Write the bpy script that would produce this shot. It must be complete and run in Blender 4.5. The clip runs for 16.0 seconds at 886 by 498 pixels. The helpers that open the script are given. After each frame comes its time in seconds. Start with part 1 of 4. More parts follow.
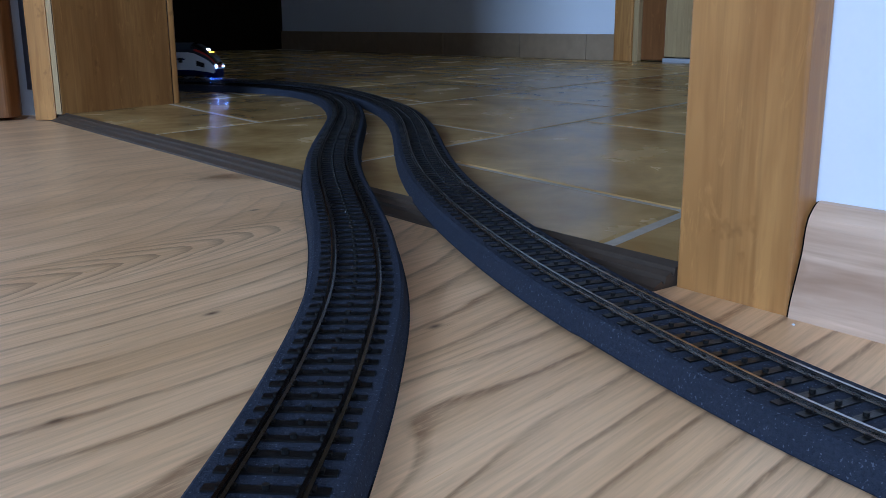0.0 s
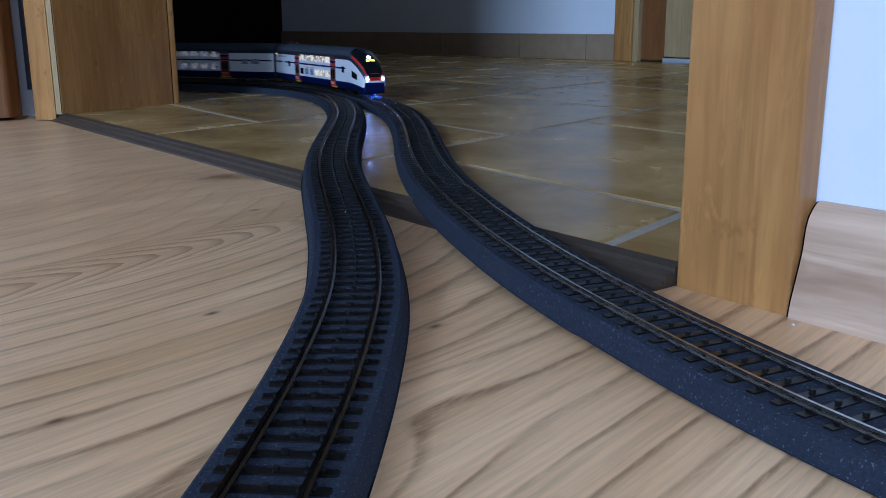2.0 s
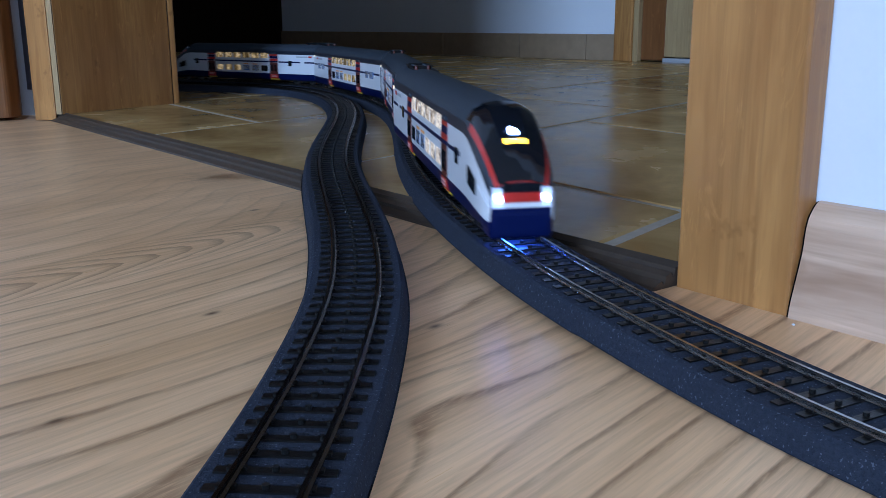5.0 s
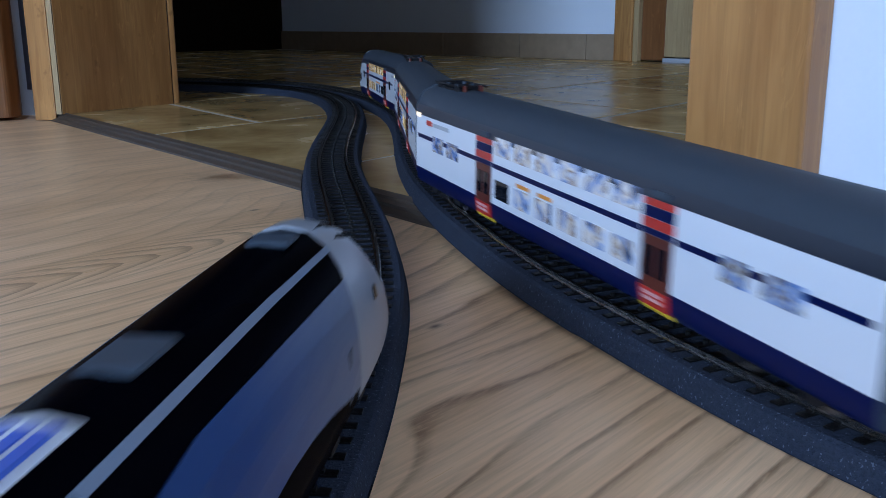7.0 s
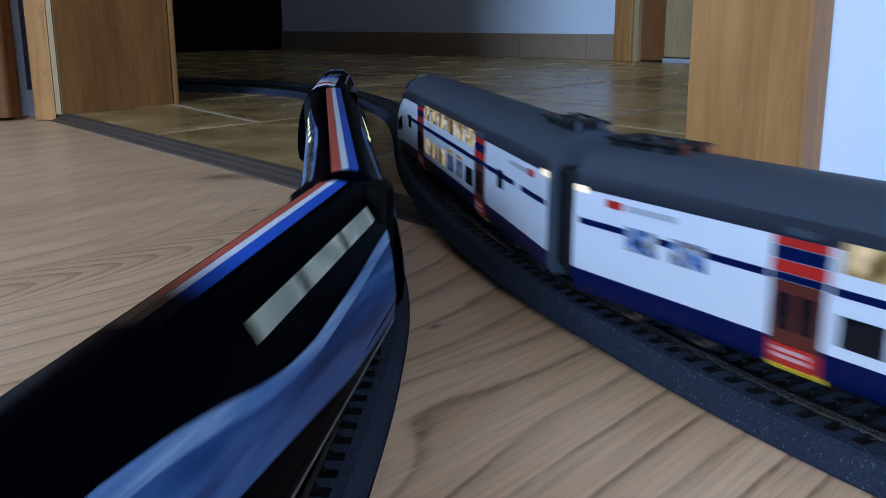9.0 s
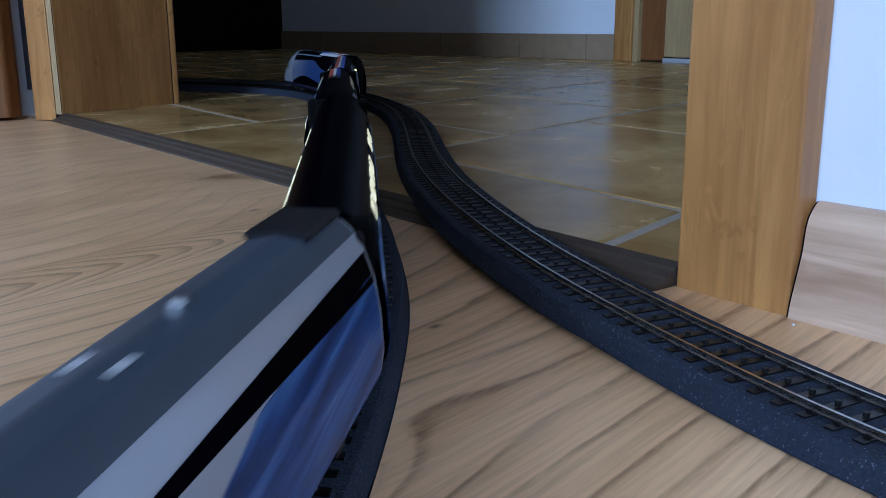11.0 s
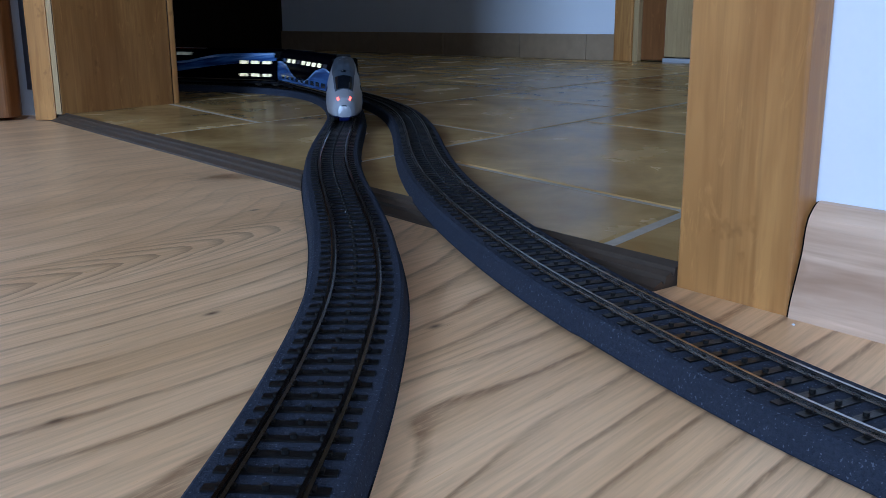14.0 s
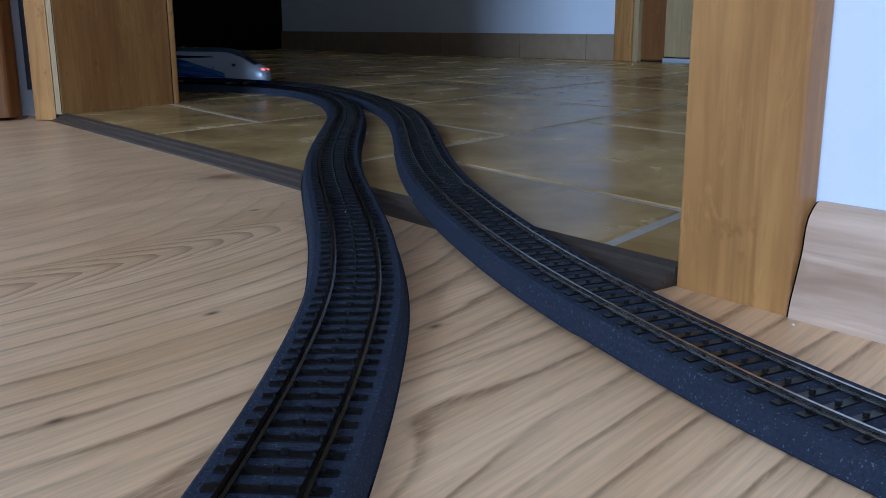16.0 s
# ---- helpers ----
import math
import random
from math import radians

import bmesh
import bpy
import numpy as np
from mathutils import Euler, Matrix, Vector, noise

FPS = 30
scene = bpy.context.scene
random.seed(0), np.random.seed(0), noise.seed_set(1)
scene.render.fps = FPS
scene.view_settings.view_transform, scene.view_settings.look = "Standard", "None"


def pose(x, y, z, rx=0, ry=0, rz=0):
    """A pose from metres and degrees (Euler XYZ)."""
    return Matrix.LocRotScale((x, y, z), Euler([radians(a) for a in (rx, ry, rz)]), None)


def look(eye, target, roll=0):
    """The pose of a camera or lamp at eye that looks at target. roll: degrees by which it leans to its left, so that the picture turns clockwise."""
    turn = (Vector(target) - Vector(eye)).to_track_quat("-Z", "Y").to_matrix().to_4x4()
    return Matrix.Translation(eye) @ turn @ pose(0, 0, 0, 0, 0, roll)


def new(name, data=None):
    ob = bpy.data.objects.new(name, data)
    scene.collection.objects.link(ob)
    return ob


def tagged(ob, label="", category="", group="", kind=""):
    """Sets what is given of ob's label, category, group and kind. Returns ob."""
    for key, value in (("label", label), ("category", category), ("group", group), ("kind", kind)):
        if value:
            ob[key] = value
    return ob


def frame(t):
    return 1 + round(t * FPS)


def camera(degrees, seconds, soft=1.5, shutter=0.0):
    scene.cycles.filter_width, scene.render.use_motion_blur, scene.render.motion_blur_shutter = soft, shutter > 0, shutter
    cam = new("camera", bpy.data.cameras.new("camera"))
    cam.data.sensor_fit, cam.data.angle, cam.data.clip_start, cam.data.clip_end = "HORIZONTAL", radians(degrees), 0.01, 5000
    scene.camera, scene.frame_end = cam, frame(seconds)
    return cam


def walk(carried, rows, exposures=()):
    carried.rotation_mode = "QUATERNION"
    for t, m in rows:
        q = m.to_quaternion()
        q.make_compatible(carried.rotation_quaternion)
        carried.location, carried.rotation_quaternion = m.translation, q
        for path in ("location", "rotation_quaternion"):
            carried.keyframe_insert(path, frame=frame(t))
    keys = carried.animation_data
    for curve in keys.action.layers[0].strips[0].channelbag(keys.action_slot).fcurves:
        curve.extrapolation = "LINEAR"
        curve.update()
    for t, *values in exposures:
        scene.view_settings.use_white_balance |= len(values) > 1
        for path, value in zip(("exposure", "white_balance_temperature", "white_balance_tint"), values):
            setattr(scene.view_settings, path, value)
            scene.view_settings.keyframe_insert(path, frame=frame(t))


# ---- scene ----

# ---------------------------------------------------------------- camera
EYE = (0.0, 0.0, 0.1055)
PITCH = radians(13.82)
cam = camera(50.83, 16.0, soft=0.85, shutter=0.6)
CAM_POSE = look(EYE, (0.0, math.cos(PITCH), EYE[2] - math.sin(PITCH)), roll=-0.3)
walk(cam, [(0.0, CAM_POSE), (16.0, CAM_POSE)], exposures=((0.0, -0.03, 6050, 16), (16.0, -0.03, 6050, 16)))

# ---------------------------------------------------------------- light
world = bpy.data.worlds.new("daylight")
scene.world = world
world.use_nodes = True
wn = world.node_tree
sky = wn.nodes.new("ShaderNodeTexSky")
sky.sky_type = "NISHITA"
sky.sun_disc = False
sky.sun_elevation = radians(35)
sky.sun_rotation = radians(200)
wn.links.new(sky.outputs[0], wn.nodes["Background"].inputs[0])
wn.nodes["Background"].inputs[1].default_value = 0.12


def area_lamp(name, eye, target, w, h, power, color):
    la = bpy.data.lights.new(name, "AREA")
    la.shape, la.size, la.size_y, la.energy, la.color = "RECTANGLE", w, h, power, color
    ob = new(name, la)
    ob.matrix_world = look(eye, target)
    return ob


# daylight through the room window behind the camera, and two added fill lamps
area_lamp("room_window_daylight", (-2.75, -4.86, 1.75), (-0.2, 0.3, 0.1), 1.6, 1.2, 320, (0.497, 0.762, 1.125))
# weak fill added from an assumed, unseen second window
area_lamp("second_window_fill", (1.40, -4.86, 1.75), (-0.1, 0.3, 0.1), 1.6, 1.2, 30, (0.497, 0.762, 1.125))
# added hall fill; no window is known on this side
area_lamp("hall_fill", (0.99, 1.47, 0.85), (0.30, 2.40, 0.12), 0.4, 0.6, 0.5, (0.48, 0.72, 1.0)).data.spread = radians(70)


# ---------------------------------------------------------------- materials
class Nodes:
    """A small wrapper to write node materials briefly."""

    def __init__(self, name, rough=0.5, metal=0.0, spec=0.5, coat=0.0):
        self.mat = bpy.data.materials.new(name)
        self.mat.use_nodes = True
        self.t = self.mat.node_tree
        self.b = self.t.nodes["Principled BSDF"]
        self.b.inputs["Roughness"].default_value = rough
        self.b.inputs["Metallic"].default_value = metal
        self.b.inputs["Specular IOR Level"].default_value = spec
        self.b.inputs["Coat Weight"].default_value = coat

    def put(self, sock, v):
        if isinstance(v, bpy.types.NodeSocket):
            self.t.links.new(v, sock)
        elif isinstance(v, (tuple, list)) and sock.type == "RGBA":
            sock.default_value = (*v[:3], 1.0)
        else:
            sock.default_value = v

    def coord(self, rot=0.0, scale=(1, 1, 1), which="Object"):
        c = self.t.nodes.new("ShaderNodeTexCoord")
        m = self.t.nodes.new("ShaderNodeMapping")
        m.inputs["Rotation"].default_value = (0, 0, rot)
        m.inputs["Scale"].default_value = scale
        self.t.links.new(c.outputs[which], m.inputs["Vector"])
        return m.outputs[0]

    def noise(self, vec, scale, detail=4.0, rough=0.55, dist=0.0):
        n = self.t.nodes.new("ShaderNodeTexNoise")
        self.put(n.inputs["Vector"], vec)
        n.inputs["Scale"].default_value = scale
        n.inputs["Detail"].default_value = detail
        n.inputs["Roughness"].default_value = rough
        n.inputs["Distortion"].default_value = dist
        return n.outputs["Fac"]

    def math(self, op, a, b=0.0, c=0.0):
        n = self.t.nodes.new("ShaderNodeMath")
        n.operation = op
        self.put(n.inputs[0], a)
        self.put(n.inputs[1], b)
        self.put(n.inputs[2], c)
        return n.outputs[0]

    def split(self, vec):
        n = self.t.nodes.new("ShaderNodeSeparateXYZ")
        self.put(n.inputs[0], vec)
        return n.outputs

    def scaled(self, vec, s):
        n = self.t.nodes.new("ShaderNodeMapping")
        self.put(n.inputs["Vector"], vec)
        n.inputs["Scale"].default_value = s
        return n.outputs[0]

    def ramp(self, fac, stops):
        n = self.t.nodes.new("ShaderNodeValToRGB")
        self.put(n.inputs[0], fac)
        e = n.color_ramp.elements
        while len(e) < len(stops):
            e.new(0.5)
        for el, (p, col) in zip(e, stops):
            el.position = p
            el.color = (*col, 1.0) if isinstance(col, tuple) else (col, col, col, 1.0)
        return n.outputs[0]

    def mix(self, fac, a, b, blend="MIX"):
        n = self.t.nodes.new("ShaderNodeMix")
        n.data_type, n.blend_type = "RGBA", blend
        self.put(n.inputs[0], fac)
        self.put(n.inputs[6], a)
        self.put(n.inputs[7], b)
        return n.outputs[2]

    def bump(self, height, strength=0.3, dist=0.001):
        n = self.t.nodes.new("ShaderNodeBump")
        n.inputs["Strength"].default_value = strength
        n.inputs["Distance"].default_value = dist
        self.put(n.inputs["Height"], height)
        self.t.links.new(n.outputs[0], self.b.inputs["Normal"])

    def color(self, v):
        self.put(self.b.inputs["Base Color"], v)
        return self

    def rough(self, v):
        self.put(self.b.inputs["Roughness"], v)
        return self

    def glow(self, col, strength):
        self.put(self.b.inputs["Emission Color"], col)
        self.b.inputs["Emission Strength"].default_value = strength
        return self


GRAIN_ANGLE = radians(50)
KNOTS = ((0.3326, 0.4202), (0.1980, 0.2784), (0.2388, 0.2042), (0.1126, 0.2321))     # small dark knots, along and across the grain


def floor_wood():
    m = Nodes("laminate_floor", rough=0.34, spec=0.24)
    v = m.coord(rot=-GRAIN_ANGLE)
    x, y, z = m.split(v)
    warp = m.noise(m.scaled(v, (0.9, 3.2, 1)), 2.3, 0.0, 0.4)
    wob = m.noise(m.scaled(v, (2.5, 22.0, 1)), 2.0, 3.0, 0.5)
    # growth rings: spacing and sweep bend round two hidden knots
    xc, yc = m.math("MINIMUM", m.math("MAXIMUM", x, 0.05), 0.36), m.math("MINIMUM", m.math("MAXIMUM", y, 0.04), 0.37)
    gx, gy = m.math("MULTIPLY", m.math("SUBTRACT", xc, 0.2), 10.0), m.math("MULTIPLY", m.math("SUBTRACT", yc, 0.2), 10.0)

    def knot(cx, cy, sx, sy):
        ax, ay = m.math("DIVIDE", m.math("SUBTRACT", x, cx), sx), m.math("DIVIDE", m.math("SUBTRACT", y, cy), sy)
        return m.math("EXPONENT", m.math("MULTIPLY", m.math("ADD", m.math("MULTIPLY", ax, ax), m.math("MULTIPLY", ay, ay)), -1.0))

    gxx, gyy, gxy = m.math("MULTIPLY", gx, gx), m.math("MULTIPLY", gy, gy), m.math("MULTIPLY", gx, gy)
    lines = m.math("ADD", m.math("MULTIPLY", m.math("SUBTRACT", y, yc), 46.0), 7.658)
    for term, k in ((gy, 4.921), (gyy, -0.045), (m.math("MULTIPLY", gyy, gy), 0.606), (gx, -0.082), (gxy, -0.215), (m.math("MULTIPLY", gxy, gy), -0.048), (gxx, -0.291),
                    (m.math("MULTIPLY", gxx, gy), -0.405), (knot(0.165, 0.165, 0.055, 0.022), -0.905), (knot(0.11, 0.15, 0.05, 0.03), 1.818)):
        lines = m.math("ADD", lines, m.math("MULTIPLY", term, k))
    lines = m.math("ADD", lines, m.math("MULTIPLY", m.math("SUBTRACT", wob, 0.5), 0.42))
    lines = m.math("ADD", lines, m.math("MULTIPLY", m.math("SUBTRACT", m.noise(m.scaled(v, (7.0, 30.0, 1)), 2.0, 2.0), 0.5), 0.26))
    ring = m.math("FRACT", m.math("ADD", lines, 0.90))
    late = m.ramp(ring, [(0.0, 0.0), (0.50, 0.02), (0.76, 0.24), (0.870, 0.80), (0.915, 0.85), (0.985, 0.0)])
    half = m.math("FRACT", m.math("ADD", m.math("MULTIPLY", lines, 3.0), m.math("MULTIPLY", wob, 1.3)))
    thin = m.math("MULTIPLY", m.ramp(half, [(0.3, 0.0), (0.82, 0.42), (0.97, 0.0)]), m.ramp(m.noise(m.scaled(v, (5.0, 40.0, 1)), 2.0, 2.0), [(0.46, 0.0), (0.62, 1.0)]))
    late = m.math("MAXIMUM", late, thin)
    amount = m.ramp(m.noise(m.scaled(v, (3.2, 22.0, 1)), 2.6, 2.0), [(0.32, 0.45), (0.55, 1.0)])
    amount = m.math("MULTIPLY", amount, m.ramp(y, [(0.19, 1.0), (0.30, 0.74), (0.38, 0.60), (0.46, 0.30)]))
    # nested arches where the board was cut across the heart
    away = m.math("ABSOLUTE", m.math("ADD", m.math("SUBTRACT", y, 0.3735), m.math("MULTIPLY", m.math("SUBTRACT", warp, 0.5), 0.03)))
    bow = m.math("ADD", m.math("MULTIPLY", x, 52.0), m.math("MULTIPLY", m.math("MULTIPLY", away, away), 5200.0))
    arch = m.ramp(m.math("FRACT", m.math("ADD", bow, m.math("MULTIPLY", wob, 1.6))), [(0.0, 0.0), (0.45, 0.05), (0.82, 0.8), (0.93, 1.0), (0.99, 0.0)])
    near = m.math("MULTIPLY", m.ramp(away, [(0.012, 1.0), (0.030, 0.0)]), m.ramp(x, [(0.02, 0.0), (0.07, 1.0), (0.30, 1.0), (0.36, 0.0)]))
    lined = m.math("MULTIPLY", m.math("MULTIPLY", late, amount), m.math("SUBTRACT", 1.0, near))
    lined = m.math("ADD", m.math("MULTIPLY", lined, 0.90), m.math("MULTIPLY", m.math("MULTIPLY", arch, near), 0.62))
    fibre = m.noise(m.scaled(v, (11.0, 260.0, 1)), 2.0, 5.0, 0.65)
    base = m.mix(m.ramp(m.noise(m.scaled(v, (2.4, 11.0, 1)), 2.0, 3.0), [(0.32, 0.0), (0.70, 1.0)]), (0.96, 0.612, 0.348), (0.70, 0.402, 0.196))
    base = m.mix(m.ramp(fibre, [(0.42, 0.0), (0.75, 0.42)]), base, (0.40, 0.24, 0.135))
    pores = m.noise(m.scaled(v, (60.0, 420.0, 1)), 2.0, 2.0, 0.6)
    col = m.mix(m.math("MULTIPLY", lined, m.ramp(pores, [(0.30, 0.55), (0.55, 1.0)])), base, (0.205, 0.088, 0.036))
    # a brown stain by the threshold and small knots
    c = m.t.nodes.new("ShaderNodeTexCoord").outputs["Object"]
    px, py, pz = m.split(c)
    ex, ey = m.math("MULTIPLY", m.math("ADD", px, 0.150), 14.0), m.math("MULTIPLY", m.math("SUBTRACT", py, 0.640), 18.0)
    stain = m.math("ADD", m.math("SQRT", m.math("ADD", m.math("MULTIPLY", ex, ex), m.math("MULTIPLY", ey, ey))), m.math("MULTIPLY", m.noise(v, 38.0, 4.0), 1.1))
    col = m.mix(m.ramp(stain, [(0.60, 0.92), (1.35, 0.0)]), col, (0.26, 0.125, 0.055))
    vor = m.t.nodes.new("ShaderNodeTexVoronoi")
    m.put(vor.inputs["Vector"], m.scaled(v, (0.45, 1.0, 1)))
    vor.inputs["Scale"].default_value = 8.5
    col = m.mix(m.ramp(vor.outputs["Distance"], [(0.010, 0.85), (0.026, 0.0)]), col, (0.09, 0.05, 0.03))
    for cx, cy in KNOTS:
        col = m.mix(m.math("MULTIPLY", knot(cx, cy, 0.0032, 0.0016), 0.9), col, (0.10, 0.045, 0.022))
    m.color(col)
    m.rough(m.ramp(fibre, [(0.2, 0.24), (0.8, 0.42)]))
    m.bump(fibre, 0.10, 0.0005)
    return m.mat


def frame_wood(name, light, dark, streak, horizontal=False, gloss=0.34, spec=0.5):
    m = Nodes(name, rough=gloss, spec=spec)
    v = m.coord()
    s1, s2 = ((5, 5, 70), (16, 16, 420)) if horizontal else ((30, 30, 3.6), (240, 240, 7))
    broad = m.noise(m.scaled(v, s1), 1.0, 4.0, 0.6, 0.6)
    fine = m.noise(m.scaled(v, s2), 1.0, 3.0, 0.6)
    col = m.mix(m.ramp(broad, [(0.32, 0.0), (0.68, 1.0)]), light, dark)
    col = m.mix(m.math("MULTIPLY", m.ramp(fine, [(0.45, 0.0), (0.75, 1.0)]), 0.40), col, streak)
    spots = m.noise(v, 60.0, 3.0)
    col = m.mix(m.ramp(spots, [(0.66, 0.0), (0.75, 0.5)]), col, streak)
    if not horizontal:
        fleck = m.noise(m.scaled(v, (120, 120, 15)), 1.0, 3.0, 0.6)
        col = m.mix(m.ramp(fleck, [(0.50, 0.0), (0.66, 0.55)]), col, dark)
        pale = m.noise(m.scaled(v, (90, 90, 22)), 1.0, 4.0, 0.7, 0.8)
        col = m.mix(m.ramp(pale, [(0.58, 0.0), (0.72, 0.45)]), col, tuple(min(c * 1.25, 0.9) for c in light))
    m.color(col)
    m.bump(fine, 0.15, 0.0004)
    return m.mat


def tile_glaze():
    m = Nodes("rustic_floor_tile", rough=0.25, spec=0.10)
    v = m.coord(which="Object")
    info = m.t.nodes.new("ShaderNodeObjectInfo")
    cloud = m.noise(v, 9.0, 5.0, 0.6, 0.5)
    fine = m.noise(v, 70.0, 4.0, 0.6)
    col = m.mix(m.ramp(cloud, [(0.36, 0.0), (0.64, 1.0)]), (0.43, 0.240, 0.080), (0.80, 0.52, 0.215))
    col = m.mix(m.math("MULTIPLY", fine, 0.38), col, (0.17, 0.110, 0.050))
    col = m.mix(m.math("MULTIPLY", info.outputs["Random"], 0.45), col, (0.15, 0.092, 0.036))
    m.color(col)
    m.rough(m.ramp(cloud, [(0.3, 0.17), (0.7, 0.30)]))
    m.bump(m.math("ADD", cloud, m.math("MULTIPLY", fine, 0.08)), 0.16, 0.004)
    return m.mat


def plain(name, col, rough=0.5, metal=0.0, var=0.25, scale=120.0, bump=0.0, spec=0.5, coat=0.0):
    m = Nodes(name, rough=rough, metal=metal, spec=spec, coat=coat)
    v = m.coord()
    n = m.noise(v, scale, 4.0)
    big = m.noise(v, scale * 0.12, 3.0)
    dark = tuple(c * (1 - var) for c in col)
    c1 = m.mix(n, dark, col)
    m.color(m.mix(m.math("MULTIPLY", big, var), c1, dark))
    if bump:
        m.bump(n, bump, 0.0006)
    return m.mat


def foam():
    m = Nodes("foam_ballast", rough=0.92, spec=0.12)
    v = m.coord()
    n = m.noise(v, 900.0, 3.0, 0.7)
    big = m.noise(v, 60.0, 3.0)
    col = m.mix(n, (0.011, 0.014, 0.021), (0.050, 0.062, 0.096))
    col = m.mix(m.math("MULTIPLY", big, 0.5), col, (0.018, 0.021, 0.029))
    speck = m.ramp(m.noise(v, 1100.0, 1.0), [(0.66, 0.0), (0.72, 1.0)])
    m.color(m.mix(speck, col, (0.10, 0.115, 0.15)))
    m.bump(n, 0.9, 0.0010)
    return m.mat


def glowing(name, col, strength, base=(0.8, 0.8, 0.8)):
    return Nodes(name, rough=0.3).color(base).glow(col, strength).mat


def glass_mat(name, tint=(0.006, 0.008, 0.012), rough=0.06, spec=0.35):
    return Nodes(name, rough=rough, spec=spec).color(tint).mat


M_FLOOR = floor_wood()
M_TILE = tile_glaze()
M_GROUT = plain("tile_grout", (0.66, 0.57, 0.46), 0.85, var=0.5, scale=180, bump=0.4)
M_FRAME = frame_wood("honey_stained_door_frame", (0.54, 0.262, 0.083), (0.32, 0.130, 0.037), (0.17, 0.064, 0.020))
M_FRAME_PALE = frame_wood("pale_frame_strip", (0.46, 0.32, 0.16), (0.38, 0.25, 0.12), (0.26, 0.16, 0.07))
M_DOOR = frame_wood("red_brown_door_wood", (0.26, 0.105, 0.035), (0.19, 0.07, 0.022), (0.10, 0.035, 0.012))
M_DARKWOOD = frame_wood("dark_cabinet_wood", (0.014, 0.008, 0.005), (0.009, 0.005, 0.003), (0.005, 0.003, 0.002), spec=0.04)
M_SKIRT = frame_wood("pale_pine_skirting", (0.76, 0.53, 0.38), (0.40, 0.235, 0.145), (0.40, 0.24, 0.15), horizontal=True, gloss=0.4)
M_WALL = plain("white_wall_paint", (0.77, 0.81, 0.87), 0.85, var=0.04, scale=300, bump=0.25)
M_TILESKIRT = plain("brown_tile_skirting", (0.46, 0.32, 0.20), 0.55, var=0.45, scale=40, bump=0.2)
M_STRIP = plain("bronze_threshold_metal", (0.082, 0.058, 0.043), 0.45, 0.0, var=0.35, scale=200, spec=0.18)
M_FOAM = foam()
M_SLEEPER = plain("dark_brown_sleeper_plastic", (0.006, 0.0050, 0.0048), 0.38, var=0.35, scale=700, bump=0.2, spec=0.35)
# darker, browner rail metal for the left track
M_RAIL_DULL = plain("dark_rail_metal", (0.095, 0.078, 0.072), 0.22, 0.95, var=0.5, scale=300)
M_RAIL = plain("nickel_rail_metal", (0.56, 0.54, 0.52), 0.27, 1.0, var=0.45, scale=300)
M_STUD = plain("blackened_contact_stud", (0.006, 0.006, 0.006), 0.5, 0.4, var=0.2)
M_RUBBER = plain("dark_gap_rubber", (0.004, 0.004, 0.004), 0.8, var=0.3, spec=0.05)
M_OUTER = plain("beige_room_wall", (0.42, 0.39, 0.34), 0.85, var=0.06)
M_CEIL = plain("pale_ceiling_bounce", (0.44, 0.43, 0.42), 0.85, var=0.05)
M_CEILWOOD = plain("brown_wooden_ceiling", (0.24, 0.15, 0.08), 0.7, var=0.3)

# the trains
M_WHITE = plain("white_train_paint", (0.71, 0.73, 0.77), 0.32, var=0.04, scale=60, coat=0.2)
M_NAVY = plain("navy_train_paint", (0.003, 0.008, 0.058), 0.30, var=0.15, scale=60, spec=0.08)
M_ROOF = plain("slate_grey_roof", (0.043, 0.055, 0.072), 0.6, var=0.15, scale=200, spec=0.25)
M_DARKBAND = plain("blue_black_roof_edge", (0.012, 0.017, 0.030), 0.4, var=0.15, scale=200)
M_RED = plain("signal_red_paint", (0.52, 0.022, 0.016), 0.32, var=0.1, scale=60, coat=0.2)
M_DOORRED = plain("dark_red_door_paint", (0.115, 0.022, 0.014), 0.35, var=0.2, scale=90)
M_ORANGE = plain("orange_marking_paint", (0.80, 0.30, 0.05), 0.4, var=0.15)
M_YELLOW = plain("yellow_door_sill", (0.75, 0.52, 0.03), 0.4, var=0.1)
M_BOGIE = plain("black_running_gear", (0.008, 0.008, 0.010), 0.55, var=0.3, scale=300, spec=0.2)
M_STEEL = plain("bright_wheel_steel", (0.45, 0.45, 0.46), 0.3, 1.0, var=0.2)
M_DARKGLASS = glass_mat("dark_window_glass")


def seat_window(name, stops, glow=0.0, scale=260.0):
    """Window glass over a printed interior: blurred seats and panels."""
    m = Nodes(name, rough=0.12, spec=0.5)
    v = m.coord()
    n = m.noise(m.scaled(v, (1.0, 1.0, 0.8)), scale, 2.0, 0.5, 0.4)
    col = m.ramp(n, stops)
    m.color(col)
    if glow:
        m.put(m.b.inputs["Emission Color"], col)
        m.b.inputs["Emission Strength"].default_value = glow
    return m.mat


